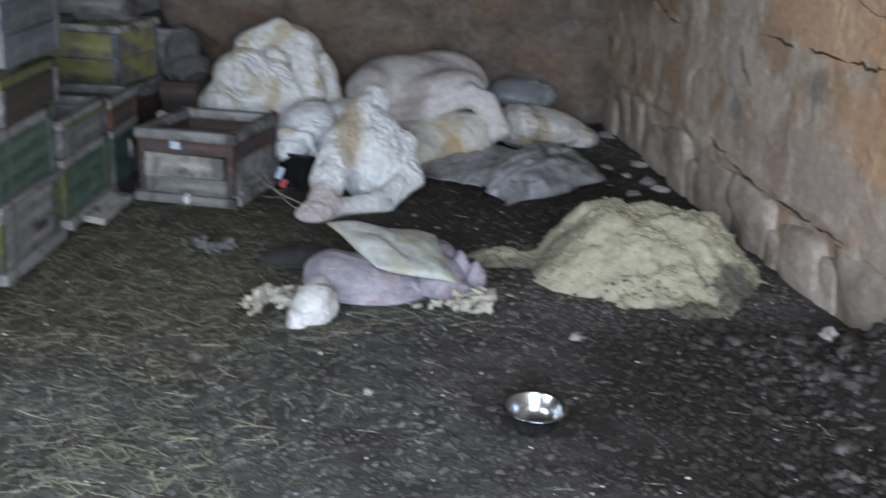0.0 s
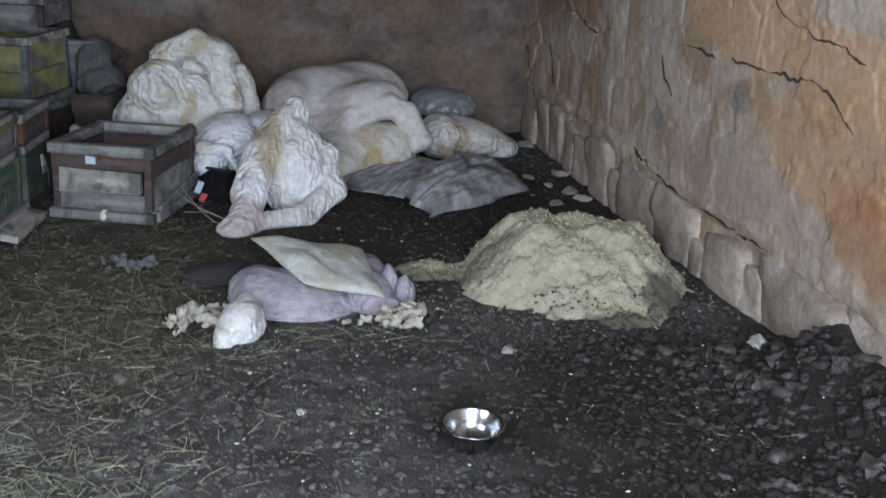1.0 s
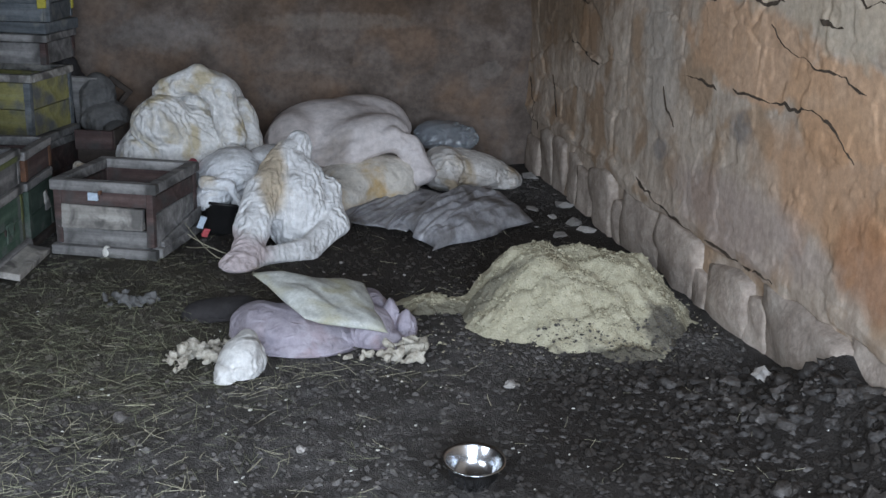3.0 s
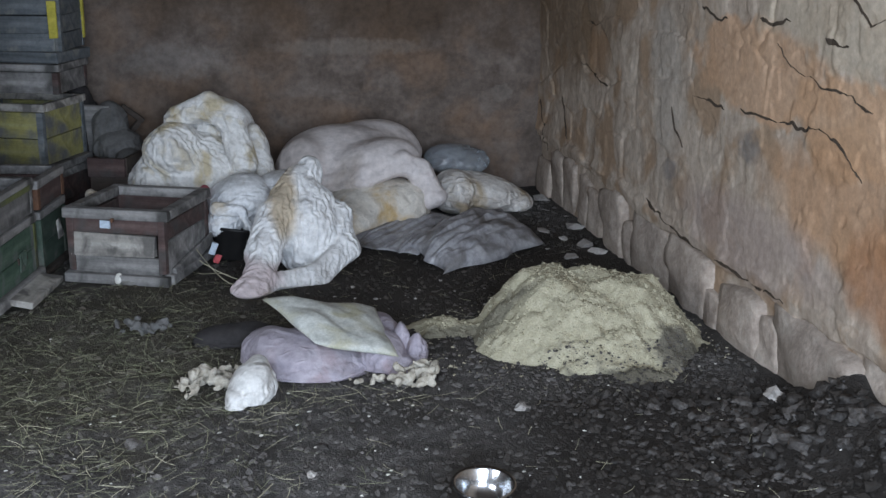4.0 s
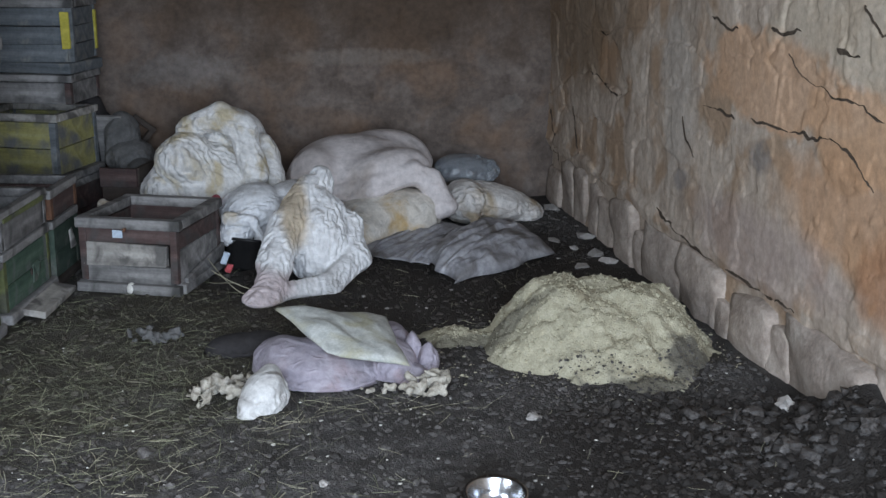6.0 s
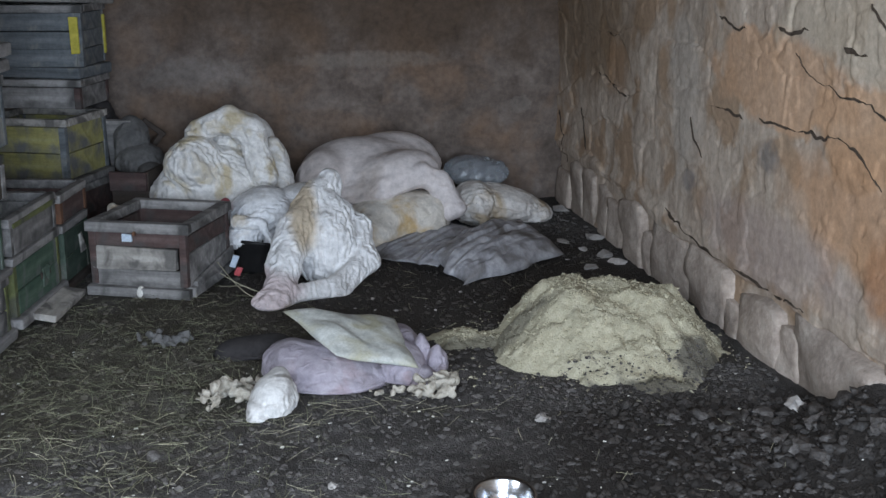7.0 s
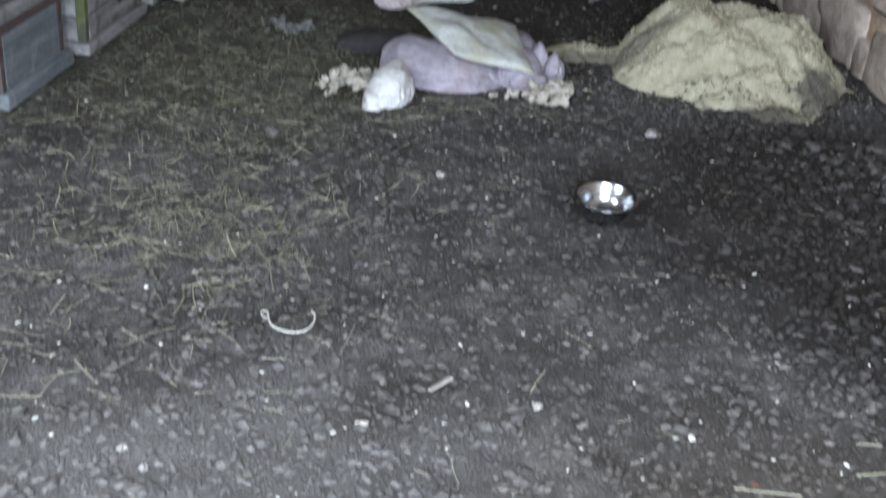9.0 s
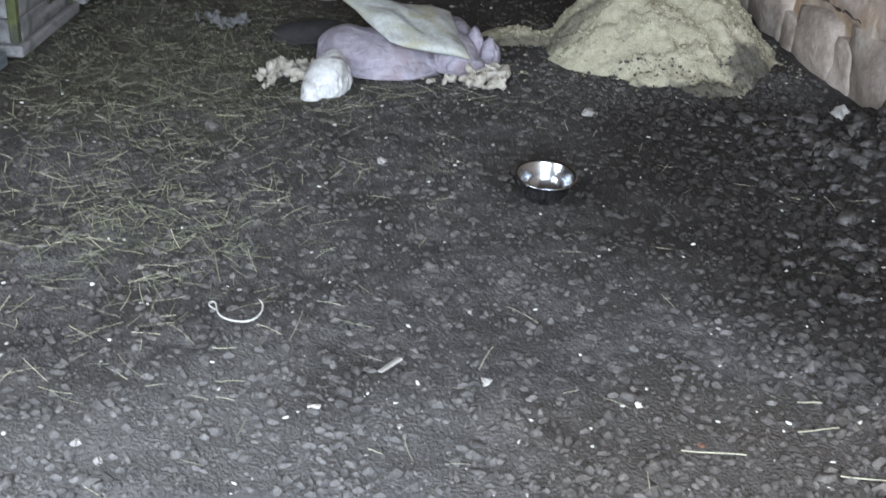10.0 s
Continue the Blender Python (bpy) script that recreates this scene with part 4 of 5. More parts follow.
def pillow(name, a, b, c, d, thick, material, label="", category="", n=44, off=0.0, pleats=0.0, rate=9.0, under=0.55, rough=0.014, ragged=0.0, parent=None):
    """A stuffed pillow or flat sack between four corners, pinched at its seam; pleats run from a-b towards d-c."""
    a, b, c, d = (np.array(q) for q in (a, b, c, d))
    u = np.linspace(0, 1, n)
    U, V = np.meshgrid(u, u, indexing="ij")
    flat = ((1 - U) * (1 - V))[..., None] * a + (U * (1 - V))[..., None] * b + (U * V)[..., None] * c + ((1 - U) * V)[..., None] * d
    nrm = np.cross(b - a, d - a)
    nrm = nrm / np.linalg.norm(nrm)
    if nrm[2] < 0:
        nrm = -nrm
    edge = np.clip(16 * U * (1 - U) * V * (1 - V), 0, 1) ** 0.45
    q = np.stack([U * 4, V * 3, 0 * U], -1)
    h = thick * edge * (0.75 + 0.5 * vn(q, 1.2, off)) + rough * (vn(q, 3.5, off + 2) - 0.5) * edge
    crease = np.abs(vn(np.stack([U * rate, V * 1.3, 0 * U], -1), 1.0, off + 6) - 0.5) + 0.5 * np.abs(vn(np.stack([U * rate * 2.3, V * 2.0, 0 * U], -1), 1.0, off + 8) - 0.5)
    h = h + pleats * (crease - 0.3) * np.clip(edge * 1.5, 0, 1)
    sag = 0.02 * (vn(q, 0.9, off + 4) - 0.5)
    rim = ragged * np.stack([vn(q, 1.6, off + 12) - 0.5, vn(q, 1.6, off + 14) - 0.5, 0 * U], -1) * (1 - edge)[..., None]
    top = flat + rim + nrm * (h + sag)[..., None]
    bot = flat + rim + nrm * (-under * np.abs(h) + sag)[..., None]
    verts = np.concatenate([top.reshape(-1, 3), bot.reshape(-1, 3)])
    i = (np.arange(n - 1)[:, None] * n + np.arange(n - 1)[None]).ravel()
    f1 = np.stack([i, i + n, i + n + 1, i + 1], 1)
    f2 = f1[:, ::-1] + n * n
    ob = raw(name, verts, np.concatenate([f1, f2]), material, parent)
    bm = bmesh.new()
    bm.from_mesh(ob.data)
    bmesh.ops.remove_doubles(bm, verts=bm.verts, dist=0.0008)
    bmesh.ops.recalc_face_normals(bm, faces=bm.faces)
    bm.to_mesh(ob.data)
    bm.free()
    return tagged(ob, label, category)


grey_sack = pillow("grey_sack", (1.02, 6.30, 0.03), (1.14, 5.76, 0.01), (1.76, 6.22, 0.02), (1.66, 6.92, 0.05), 0.12, M_GREYSACK, "flattened grey woven plastic sack on the ground", "sack", n=90, off=15, pleats=0.035, rate=11, under=0.2, rough=0.05, ragged=0.10)
pillow("sack_mouth", (0.66, 6.44, 0.015), (1.06, 6.12, 0.015), (1.50, 6.62, 0.05), (1.22, 7.02, 0.05), 0.035, M_GREYSACK, "pleated flat mouth of the sack", n=90, off=16, pleats=0.045, rate=20, under=0.2, ragged=0.10, parent=grey_sack)
pillow("pillow", (0.202, 4.860, 0.209), (0.669, 4.900, 0.125), (0.705, 4.460, 0.067), (0.387, 4.500, 0.120), 0.050, M_PILLOW, "flat speckled grey-white pillow resting on a mauve bag", "pillow", off=3, rough=0.006)
soft("white_wad", [ell(0.142, 4.360, 0.051, 0.090, 0.120, 0.074, 0, -25), ell(0.167, 4.420, 0.083, 0.054, 0.080, 0.050), ell(0.082, 4.300, 0.023, 0.045, 0.080, 0.028)], M_WADWHITE, "folded white wad of cloth on the ground", "cloth", excess=0.24, fold_mesh=0.009,
     folds=0.022, fold_freq=11, along=(0.7, 0, 0.8), stretch=0.6, lumps=0.01, off=25, step=0.008, k=0.015, floor=-0.01)


def tufts(name, spots, label, off, material=M_WOOL):
    rng = random.Random(off)
    forms = []
    for x, y, r in spots:
        for _ in range(7):
            forms.append(ell(x + rng.uniform(-r, r), y + rng.uniform(-r, r), 0.006 + rng.uniform(0, 0.75) * r, r * rng.uniform(0.4, 0.95), r * rng.uniform(0.15, 0.5), r * rng.uniform(0.12, 0.4), rng.uniform(0, 180), rng.uniform(-55, 55)))
    soft(name, forms, material, label, "wadding", folds=0.010, fold_freq=34, stretch=0.5, lumps=0.008, off=off, step=0.0055, k=0.008, floor=-0.012)


tufts("wadding", [(-0.085, 4.44, 0.045), (-0.03, 4.50, 0.05), (0.03, 4.52, 0.04), (-0.07, 4.37, 0.035), (0.04, 4.43, 0.04), (0.09, 4.56, 0.035)], "torn tufts of yellowish white wadding", 31)
tufts("wadding", [(0.60, 4.36, 0.03), (0.67, 4.34, 0.035), (0.74, 4.38, 0.045), (0.81, 4.42, 0.045), (0.79, 4.36, 0.035), (0.52, 4.37, 0.025)], "torn tufts of cream wadding under a bag", 33)
tufts("wadding", [(-0.36, 5.16, 0.045), (-0.29, 5.12, 0.04), (-0.22, 5.15, 0.035)], "grey scrap of wadding on the floor", 35, M_DULL)
soft("dark_rag", [ell(0.08, 5.0, 0.01, 0.17, 0.09, 0.05, 12), ell(0.18, 4.98, 0.03, 0.09, 0.09, 0.05)], M_DARKCLOTH, "dark rag lying behind the mauve bag", "rag", excess=0.2, folds=0.012, lumps=0.02, off=37, floor=-0.01)

# ---- heap of meal ----
def heap_z(X, Y):
    p = np.stack([X, Y, 0 * X], -1)
    def seg(ax, ay, bx, by):
        h = np.clip(((X - ax) * (bx - ax) + (Y - ay) * (by - ay)) / ((bx - ax) ** 2 + (by - ay) ** 2), 0, 1)
        return np.hypot(X - ax - h * (bx - ax), Y - ay - h * (by - ay))
    wob = 0.26 * (fbm(p, 2.6, 3, 41) - 0.5) + 0.13 * (fbm(p, 11, 3, 49) - 0.5)
    d1 = seg(1.46, 4.86, 1.74, 4.80) * (1 + 0.3 * np.clip((1.35 - X) / 0.2, 0, 1) + 0.5 * np.clip((X - 1.78) / 0.2, 0, 1) - 0.10 * np.clip((4.7 - Y) / 0.3, 0, 1)) + wob
    z = 0.36 * np.clip(1 - d1 / 0.55, 0, 1) ** 1.05
    d2 = seg(1.0, 5.0, 1.35, 4.85) + 1.0 * wob
    z = np.maximum(z, 0.055 * np.clip(1 - d2 / 0.17, 0, 1) ** 0.8)
    d3 = seg(1.34, 4.98, 1.46, 5.02) + 0.5 * wob
    z = np.maximum(z, 0.27 * np.clip(1.25 - d3 / 0.17, 0, 1) ** 0.6)
    z = np.minimum(z, 0.285 + 0.05 * (fbm(p, 5, 2, 43) - 0.5))
    z = z - 0.05 * np.exp(-(((X - 1.56) / 0.09) ** 2 + ((Y - 4.84) / 0.13) ** 2))
    z = z - 0.16 * np.exp(-(((X - 1.43) / 0.07) ** 2 + ((Y - 4.26) / 0.06) ** 2)) - 0.07 * np.exp(-(((X - 1.20) / 0.12) ** 2 + ((Y - 4.42) / 0.05) ** 2))
    lump = fbm(p, 14, 3, 45) - 0.5
    lump2 = np.abs(fbm(p, 22, 3, 51) - 0.5)
    return z + (0.03 * lump - 0.022 * lump2) * np.clip(z / 0.05, 0, 1) - 0.016 + 0.022 * (fbm(p, 38, 3, 47) - 0.5)


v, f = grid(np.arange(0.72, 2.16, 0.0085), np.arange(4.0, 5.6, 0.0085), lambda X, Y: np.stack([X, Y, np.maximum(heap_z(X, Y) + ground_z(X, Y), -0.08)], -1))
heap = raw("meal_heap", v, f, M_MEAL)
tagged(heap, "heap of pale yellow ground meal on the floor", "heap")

# ---- bowl ----
bm = bmesh.new()
prof = [(0.0, 0.004), (0.055, 0.0), (0.062, 0.004), (0.080, 0.032), (0.092, 0.064), (0.101, 0.067), (0.1015, 0.070), (0.092, 0.0685), (0.0885, 0.066), (0.077, 0.034), (0.060, 0.008), (0.0, 0.0075)]
rings = []
N = 56
for r, z in prof:
    rings.append([bm.verts.new((r * math.cos(2 * math.pi * i / N), r * math.sin(2 * math.pi * i / N), z)) for i in range(N)] if r else [bm.verts.new((0, 0, z))])
for a, b in zip(rings, rings[1:]):
    for i in range(N):
        j = (i + 1) % N
        bm.faces.new(list(dict.fromkeys([a[i % len(a)], a[j % len(a)], b[j % len(b)], b[i % len(b)]])))
bmesh.ops.recalc_face_normals(bm, faces=bm.faces)
bowl = part("bowl", bm, M_STEEL, None, "", True)
bowl.matrix_world = pose(0.785, 3.325, float(ground_z(0.785, 3.325)) + 0.004, 6, 0, 0) @ Matrix.Diagonal((0.95, 0.95, 1.18, 1))
tagged(bowl, "shiny stainless steel feeding bowl on the earth", "bowl")


# ---- stones, clods, straw ----
def lump_bm(r, flat=0.7, rough=0.25, sub=2, seed=0):
    rng = random.Random(seed)
    bm = bmesh.new()
    bmesh.ops.create_icosphere(bm, subdivisions=sub, radius=1)
    o = Vector((rng.uniform(0, 50), rng.uniform(0, 50), rng.uniform(0, 50)))
    for q in bm.verts:
        k = 1 + rough * noise.noise(q.co * 1.3 + o) + 0.4 * rough * noise.noise(q.co * 3.1 + o)
        q.co = Vector((q.co.x * r * k, q.co.y * r * k * 0.8, q.co.z * r * k * flat))
    return bm


def stone(name, x, y, r, material, label, category, flat=0.6, turn=0, seed=0, up=0.3):
    ob = part(name, lump_bm(r, flat, 0.9, 1 if flat < 0.5 else 2, seed), material)
    ob.matrix_world = pose(x, y, float(ground_z(x, y)) + r * flat * up, 8 * math.sin(seed), 6, turn)
    return tagged(ob, label, category)


rng = random.Random(3)
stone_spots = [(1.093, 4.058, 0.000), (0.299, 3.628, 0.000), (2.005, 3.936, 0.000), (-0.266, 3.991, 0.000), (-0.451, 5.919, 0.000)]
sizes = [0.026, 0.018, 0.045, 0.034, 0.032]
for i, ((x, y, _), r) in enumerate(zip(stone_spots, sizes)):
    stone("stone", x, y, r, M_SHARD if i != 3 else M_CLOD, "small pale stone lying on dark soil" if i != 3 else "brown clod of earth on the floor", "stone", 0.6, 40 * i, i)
for i, (x, y, r) in enumerate([(*(2.079, 6.679, 0.000)[:2], 0.05), (*(2.260, 6.984, 0.000)[:2], 0.05), (*(1.993, 6.233, 0.000)[:2], 0.06), (*(1.851, 6.021, 0.000)[:2], 0.04), (*(2.088, 7.457, 0.000)[:2], 0.07), (*(1.870, 6.621, 0.000)[:2], 0.04), (*(2.032, 6.104, 0.000)[:2], 0.05),
                               (*(1.922, 6.372, 0.000)[:2], 0.035), (*(2.209, 6.449, 0.000)[:2], 0.06), (*(2.171, 6.592, 0.000)[:2], 0.03)]):
    stone("plaster_shard", x, y, r, M_SHARD, "broken pale plaster shard beside the wall", "shard", 0.42, 57 * i, 20 + i)
for i in range(9):
    x, y = rng.uniform(1.82, 2.08), rng.uniform(2.9, 3.95)
    stone("rubble_stone", x, y, rng.uniform(0.03, 0.055), M_LUMP, "dark earthy rubble lump at the wall foot", "rubble", 0.6, 40 * i, 50 + i, up=0.05)


def scatter(name, count, place, size, material, label, category, variants=9, flat=(0.45, 0.9), sink=0.02, base=None, sub=1, rough=0.75):
    """Many loose lumps in one mesh."""
    rs = np.random.RandomState(abs(hash_of(name)) % 9999)
    bases = []
    for k in range(variants):
        bm = lump_bm(1.0, 1.0, rough, sub, 100 + k)
        bm.verts.ensure_lookup_table()
        bases.append((np.array([q.co[:] for q in bm.verts]), np.array([[q.index for q in fc.verts] for fc in bm.faces])))
        bm.free()
    V, Fc, at = [], [], 0
    spots = np.array([place(rs) for _ in range(count)])
    zs = (base or ground_z)(spots[:, 0], spots[:, 1])
    for (x, y), z in zip(spots, zs):
        r = size(rs, x, y)
        b, fc = bases[rs.randint(variants)]
        a = rs.rand() * 6.283
        c, s = math.cos(a), math.sin(a)
        q = b * np.array([r, r * (0.6 + 0.4 * rs.rand()), r * rs.uniform(*flat)])
        V.append(np.stack([q[:, 0] * c - q[:, 1] * s + x, q[:, 0] * s + q[:, 1] * c + y, q[:, 2] + z + r * sink], 1))
        Fc.append(fc + at)
        at += len(b)
    ob = raw(name, np.concatenate(V), np.concatenate(Fc), material, smooth=sub > 1)
    return tagged(ob, label, category, kind="stuff")


def hash_of(s):
    return sum((i + 1) * ord(c) for i, c in enumerate(s))


def near_far(rs):
    return rs.uniform(-1.25, 2.1), 1.5 + 6.0 * rs.rand() ** 1.9


def in_heap(x, y):
    return heap_z(np.array(x), np.array(y)) > 0.0


scatter("soil_clods", 30000, near_far, lambda rs, x, y: 0.004 + 0.014 * rs.rand() ** 3 + (0.012 * rs.rand() ** 2 if x > 1.2 and y < 4.2 else 0), M_CLOD, "loose dark crumbs and clods of soil", "soil", flat=(0.5, 1.0))
scatter("soil_lumps", 1300, lambda rs: (1.05 + 1.05 * rs.rand() ** 0.75, 2.0 + 2.1 * rs.rand()), lambda rs, x, y: 0.008 + 0.032 * rs.rand() ** 3 * min(1, max(0.35, (x - 1.0) / 0.7)), M_LUMP, "dark damp lumps of broken soil", "soil", sink=-0.1, sub=2, rough=1.1, flat=(0.4, 0.8))
scatter("earth_clods", 600, lambda rs: (rs.uniform(-0.9, 1.5), 1.6 + 2.6 * rs.rand() ** 1.3), lambda rs, x, y: 0.008 + 0.016 * rs.rand() ** 4, M_CLOD, "larger dry clods of grey soil", "soil", sink=-0.15, sub=2, rough=1.1)
scatter("floor_litter", 120, lambda rs: (rs.uniform(0.3, 2.0), rs.uniform(4.9, 6.9)), lambda rs, x, y: 0.004 + 0.012 * rs.rand() ** 2.5, M_SHARD, "grey litter and plaster crumbs on damp ground", "litter", flat=(0.3, 0.6))
scatter("pale_crumbs", 520, lambda rs: (rs.uniform(-1.0, 2.05), 1.6 + 3.6 * rs.rand()), lambda rs, x, y: 0.003 + 0.006 * rs.rand() ** 2, M_CHIP, "white crumbs and chips scattered on soil", "crumbs", flat=(0.3, 0.6))


def on_heap(rs):
    a, r = rs.rand() * 6.283, rs.rand() ** 0.5
    x, y = 1.48 + 0.66 * r * math.cos(a), 4.75 + 0.62 * r * math.sin(a)
    if heap_z(np.array(x), np.array(y)) < 0.02 and rs.rand() < 0.85:
        return on_heap(rs)
    return x, y


scatter("meal_crumbs", 3200, on_heap, lambda rs, x, y: 0.003 + 0.008 * rs.rand() ** 3, M_MEAL, "loose crumbs of pale meal", "meal", base=lambda x, y: np.maximum(heap_z(np.array(x), np.array(y)), 0) + ground_z(x, y))


scatter("soil_on_meal", 1500, lambda rs: (1.0 + 1.0 * rs.rand(), 4.05 + 0.45 * rs.rand() ** 0.8), lambda rs, x, y: 0.003 + 0.008 * rs.rand() ** 3, M_CLOD, "dark soil crumbs mixed into the meal's edge", "soil",
        base=lambda x, y: np.clip(heap_z(np.array(x), np.array(y)), 0, 0.09) + ground_z(x, y))


def strands(name, count, place, length, width, material, label, category, seed):
    """Dry stalks, each a thin bent three-sided blade."""
    rs = np.random.RandomState(seed)
    V, Fc, at = [], [], 0
    for _ in range(count):
        x, y = place(rs)
        L, w = length * rs.uniform(0.35, 1.0), width * rs.uniform(0.6, 1.3)
        a = rs.rand() * 6.283
        bend = rs.uniform(-0.6, 0.6)
        lift = rs.uniform(0.0, 0.03) * rs.rand()
        t = np.linspace(-0.5, 0.5, 5)
        ang = a + bend * t
        cx, cy = x + np.cumsum(np.cos(ang)) * L / 5, y + np.cumsum(np.sin(ang)) * L / 5
        cz = ground_z(cx, cy) + 0.006 + lift * (1 + 1.4 * t) + w
        for k, (dx, dz) in enumerate(((-1, 0), (1, 0), (0, 0.8))):
            V.append(np.stack([cx - np.sin(ang) * w * dx, cy + np.cos(ang) * w * dx, cz + w * dz], 1))
        for i in range(4):
            for k in range(3):
                m = (k + 1) % 3
                Fc.append((at + k * 5 + i, at + k * 5 + i + 1, at + m * 5 + i + 1, at + m * 5 + i))
        at += 15
    ob = raw(name, np.concatenate(V), Fc, material, smooth=False)
    return tagged(ob, label, category, kind="stuff")


def gauss(cx, cy, sx, sy):
    return lambda rs: (min(2.0, max(-1.2, cx + sx * rs.randn())), max(1.6, cy + sy * rs.randn()))


strands("hay", 2600, gauss(-0.5, 4.7, 0.45, 0.75), 0.14, 0.0009, M_HAY, "thin layer of greenish hay on soil", "hay", 1)
strands("hay_tuft", 320, gauss(-0.48, 3.1, 0.24, 0.18), 0.12, 0.0011, M_HAY, "loose tuft of green hay", "hay", 2)
strands("straw", 420, gauss(-0.5, 3.4, 0.38, 0.6), 0.15, 0.0012, M_STRAW, "pale broken straw stalks", "straw", 3)
strands("straw_wisps", 160, lambda rs: (rs.uniform(-1.0, 1.9), rs.uniform(1.7, 5.2)), 0.10, 0.0009, M_STRAW, "single straw stalks strewn about", "straw", 4)
strands("straw_back", 130, lambda rs: (rs.uniform(0.1, 1.9), rs.uniform(5.0, 6.4)), 0.12, 0.0009, M_STRAW, "straw stalks on the damp ground behind", "straw", 6)
strands("straw_edge", 70, gauss(0.40, 4.22, 0.25, 0.06), 0.18, 0.0011, M_STRAW, "straw stalks along the mauve bag", "straw", 5)


def cord(name, pts, r, material, label, category):
    cu = bpy.data.curves.new(name, "CURVE")
    cu.dimensions, cu.bevel_depth, cu.bevel_resolution, cu.resolution_u = "3D", r, 2, 6
    sp = cu.splines.new("NURBS")
    sp.points.add(len(pts) - 1)
    for p, (x, y, z) in zip(sp.points, pts):
        p.co = (x, y, z, 1)
    sp.use_endpoint_u, sp.order_u = True, 4
    cu.materials.append(material)
    tmp = new(name, cu)
    me = bpy.data.meshes.new_from_object(tmp.evaluated_get(bpy.context.evaluated_depsgraph_get()))
    bpy.data.objects.remove(tmp)
    ob = new(name, me)
    return tagged(ob, label, category)


cord("string", [(x, y, float(ground_z(x, y)) + 0.014) for x, y, _ in ((-0.183, 2.641, 0.000), (-0.206, 2.676, 0.000), (-0.205, 2.705, 0.000), (-0.185, 2.704, 0.000), (-0.182, 2.627, 0.000), (-0.163, 2.579, 0.000), (-0.100, 2.554, 0.000), (-0.066, 2.595, 0.000), (-0.063, 2.663, 0.000), (-0.076, 2.692, 0.000))],
     0.0022, M_CHIP, "curled white string on the soil", "string")
b = part("wood_chip", plank_bm(0.085, 0.014, 0.006, seed=3), M_WOOD_PALE)
x, y, _ = (0.234, 2.351, 0.000)
b.matrix_world = pose(x, y, float(ground_z(x, y)) + 0.014, 0, 4, 52)
tagged(b, "pale split wood chip on soil", "wood chip")

b = part("egg", lump_bm(0.024, 1.35, 0.05, 3, 7), M_CHIP, None, "", True)
x, y, _ = (-0.438, 5.888, 0.000)
b.matrix_world = pose(x, y, float(ground_z(x, y)) + 0.03, 6, 0, 0)
tagged(b, "small white egg-shaped object by the hive box", "egg")
# plain lump added for the black spot near the landing board
soft("black_rag", [ell(-0.80, 5.95, 0.02, 0.045, 0.035, 0.025, 20)], M_BLACK, "small black lump for the dark spot by the landing board", "rag", step=0.007, folds=0.006, fold_freq=20, lumps=0.004, floor=-0.02)
chips = [(0.055, 2.202, 0.000), (-0.443, 2.099, 0.000), (-0.389, 2.036, 0.000), (1.265, 2.074, 0.000), (0.094, 2.814, 0.000), (0.439, 2.836, 0.000), (0.655, 2.083, 0.000), (0.448, 2.272, 0.000), (-0.402, 2.930, 0.000), (0.786, 2.172, 0.000), (0.881, 2.007, 0.000)]
looks = [(M_TAN, "tan crumb of wood", 0.016), (M_SHARD, "white stone", 0.016), (M_SHARD, "white stone", 0.015), (M_TAN, "pale wood crumb", 0.016), (M_TAN, "tan crumb", 0.010), (M_SHARD, "white crumb", 0.013), (M_TAN, "yellow crumb", 0.008), (M_WOOD_PALE, "pale splinter", 0.018),
         (M_SHARD, "white splinter", 0.012), (M_TAN, "tan crumb", 0.012), (M_RUST, "rusty crumb", 0.010)]
for i, ((x, y, _), (m, word, r)) in enumerate(zip(chips, looks)):
    stone("pebble", x, y, r * 0.8, m, word + " lying on grey soil", "pebble", 0.5, 70 * i, 80 + i, up=0.6)
for i, ((x, y, _), a, L) in enumerate((((1.155, 2.038, 0.000), 5, 0.05), ((1.178, 2.147, 0.000), -3, 0.03), ((0.895, 1.970, 0.000), -8, 0.07), ((1.195, 1.862, 0.000), -12, 0.06), ((0.152, 3.563, 0.000), 60, 0.05))):
    c, d = math.cos(radians(a)), math.sin(radians(a))
    cord("straw_stalk", [(x + u * L * c, y + u * L * d + 0.006 * math.sin(3 * u), float(ground_z(x + u * L * c, y + u * L * d)) + 0.012) for u in (-1, -0.4, 0.3, 1)], 0.0017, M_STRAW, "single pale straw stalk on the ground", "straw")
for i, (a, b) in enumerate((((-0.073, 6.599, 0.000), (0.058, 6.080, 0.000)), ((-0.056, 6.380, 0.000), (0.093, 6.149, 0.000)), ((-0.061, 6.156, 0.000), (0.031, 6.249, 0.000)))):
    cord("dry_stem", [(a[0], a[1] - 0.5, 0.10), ((a[0] + b[0]) / 2, (a[1] + b[1]) / 2 - 0.42, 0.05), (b[0], b[1] - 0.35, 0.02 + 0.01 * i), (b[0] + 0.05, b[1] - 0.36, 0.015)], 0.0022, M_STRAW, "dry bent stem beside the hive box", "stem")

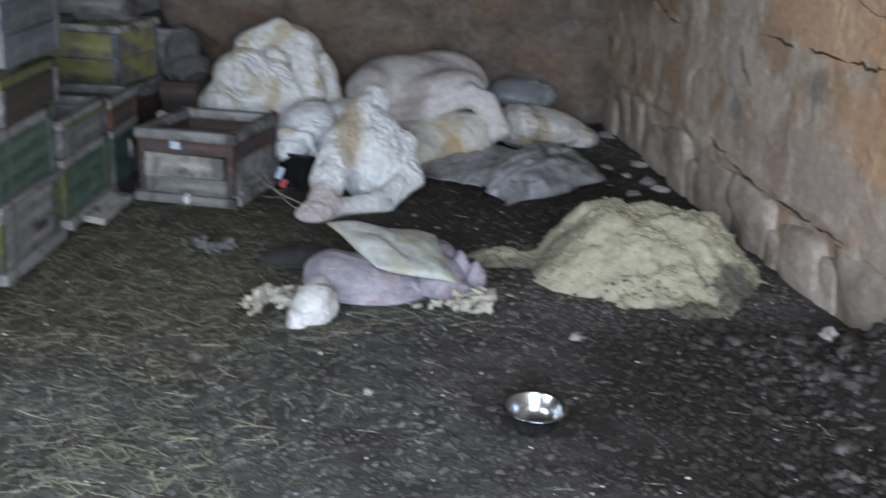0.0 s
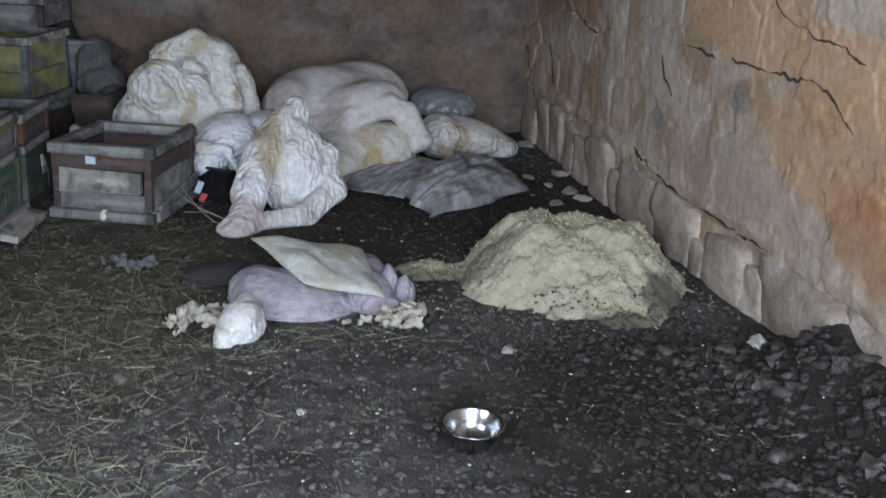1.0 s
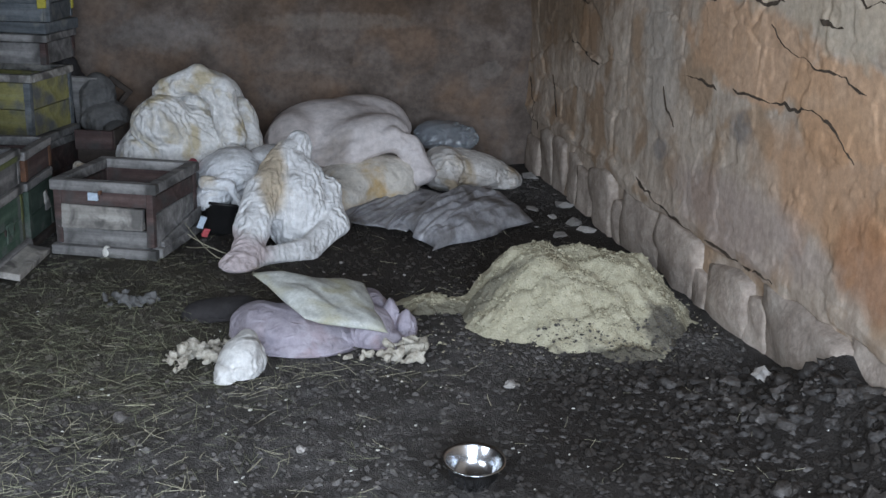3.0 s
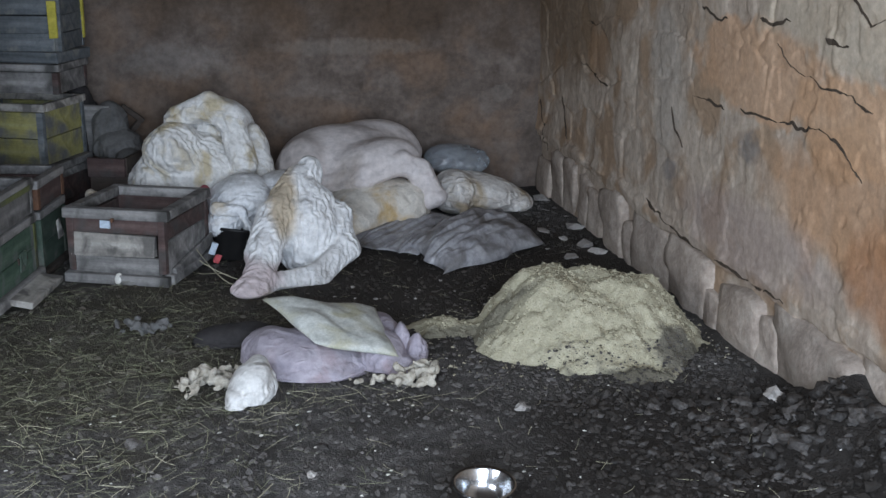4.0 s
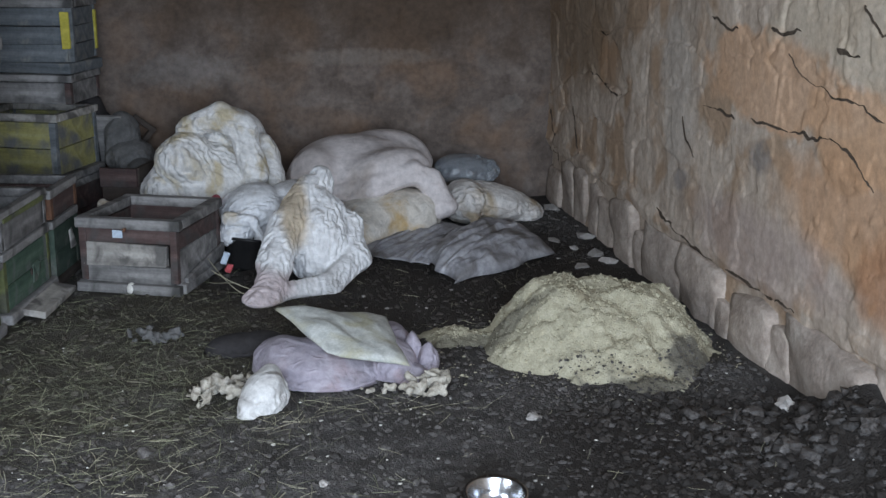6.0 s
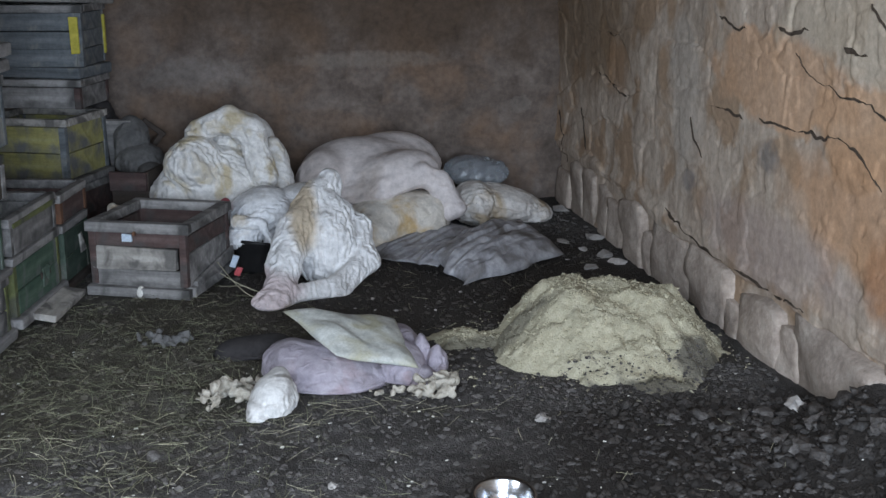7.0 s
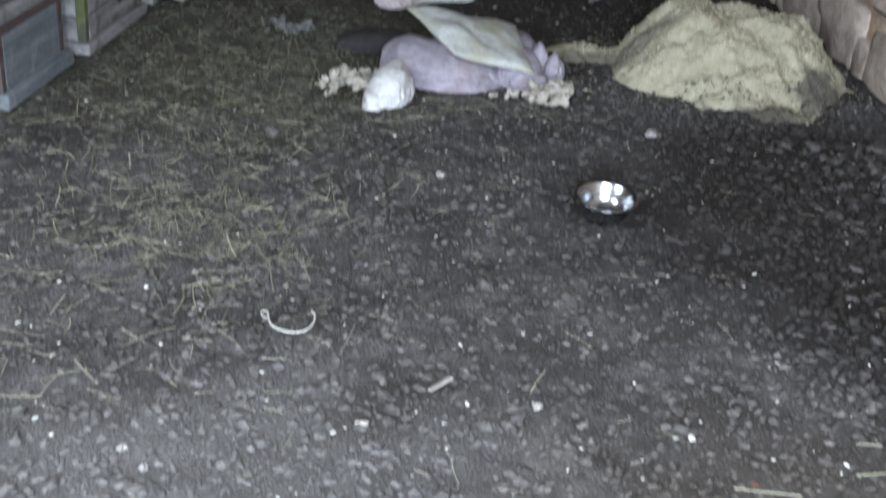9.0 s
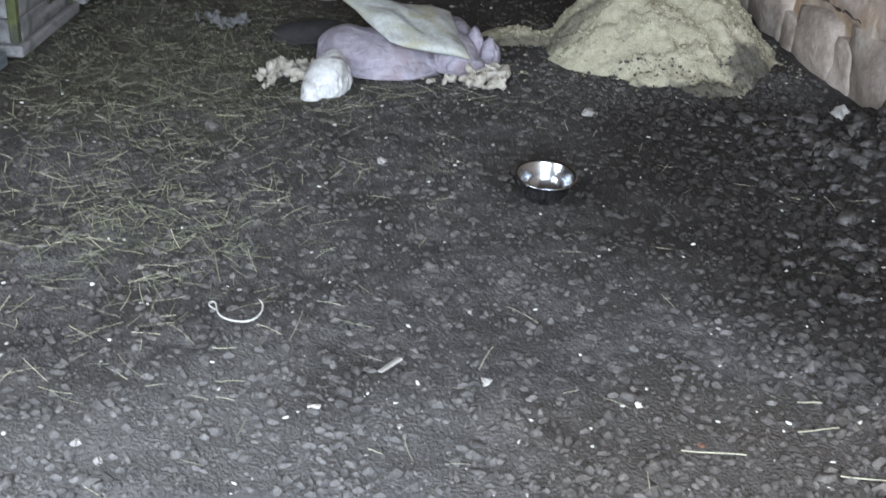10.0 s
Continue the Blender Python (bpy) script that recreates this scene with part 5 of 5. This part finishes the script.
# ---- pieces of the wall, last ----
# foundation stones along the foot of the right wall: far end, length, top, how far each stands out
rng = random.Random(11)
FOOTING = [(7.80, 0.30, 0.24, 0.02), (7.48, 0.26, 0.34, 0.01), (7.20, 0.24, 0.36, 0.03), (6.94, 0.26, 0.30, 0.00), (6.66, 0.24, 0.26, 0.04), (6.41, 0.38, 0.33, 0.10), (6.04, 0.17, 0.24, 0.05), (5.86, 0.46, 0.33, 0.045),
           (5.39, 0.44, 0.31, 0.05), (4.94, 0.14, 0.16, 0.03), (4.80, 0.40, 0.26, 0.025), (4.40, 0.16, 0.22, 0.01), (4.25, 0.60, 0.30, 0.035), (3.62, 0.5, 0.34, 0.01)]
for k, (y, L, H, out) in enumerate(FOOTING):
    bm = bmesh.new()
    bmesh.ops.create_cube(bm, size=1)
    bmesh.ops.subdivide_edges(bm, edges=bm.edges[:], cuts=7, use_grid_fill=True)
    o = Vector((k * 3.1, 1.7, 0.3))
    skew = rng.uniform(-0.3, 0.3)
    H += 0.08
    for q in bm.verts:
        q.co = q.co.lerp((q.co * 2).normalized() * 0.62, 0.42)
        p = Vector((q.co.x * 0.2, q.co.y * L, q.co.z * H))
        n1 = noise.noise(p * 4.5 + o)
        g = 0.034 * n1 + 0.014 * noise.noise(p * 14 + o)
        q.co = Vector((p.x * 0.8, p.y * 1.16 + skew * q.co.z * 0.12, p.z)) + q.co.normalized() * g
    ob = part("stone", bm, M_STONE, wall_right, "", True)
    ob.matrix_world = pose(WX + 0.086 - 0.25 * out, y - L / 2, H / 2 - 0.11, rng.uniform(-7, 7), rng.uniform(-5, 3), rng.uniform(-4, 4))


# cracks in the right wall's plaster: strips with the shade inside painted on
M_CRACK_SHADE = mat("crack_shade", [(0.045, 0.033, 0.024), (0.09, 0.067, 0.05)], scale=30, rough=0.95)
for k, (pts, half) in enumerate(CRACKS):
    n = 14 * (len(pts) - 1) + 1
    u = np.linspace(0, len(pts) - 1, n)
    y, z = (np.interp(u, range(len(pts)), [p[m] for p in pts]) for m in (0, 1))
    q = np.stack([0 * y + k, y, z], -1)
    y, z = y + 0.05 * (fbm(q, 11, 4, 61) - 0.5), z + 0.06 * (fbm(q, 13, 4, 63) - 0.5)
    h = 0.6 * half * np.clip(fbm(q, 12, 3, 65) * 5 - 1.7, 0.08, 1.6) * np.clip(5 * np.minimum(u, len(pts) - 1 - u), 0.05, 1)
    dy, dz = np.gradient(y), np.gradient(z)
    r = np.hypot(dy, dz) + 1e-6
    a, b = (y - h * dz / r, z + h * dy / r), (y + h * dz / r, z - h * dy / r)
    rows = [np.stack([wall_x(c, d) + off, c, d], -1) for (c, d), off in ((a, 0.02), (a, -0.004), (b, -0.004), (b, 0.02))]
    m = np.arange(n - 1)
    faces = np.concatenate([np.stack([m + n * i, m + n * i + 1, m + n * (i + 1) + 1, m + n * (i + 1)], 1) for i in range(3)])
    raw("crack", np.concatenate(rows), faces, M_CRACK_SHADE, wall_right, smooth=False)
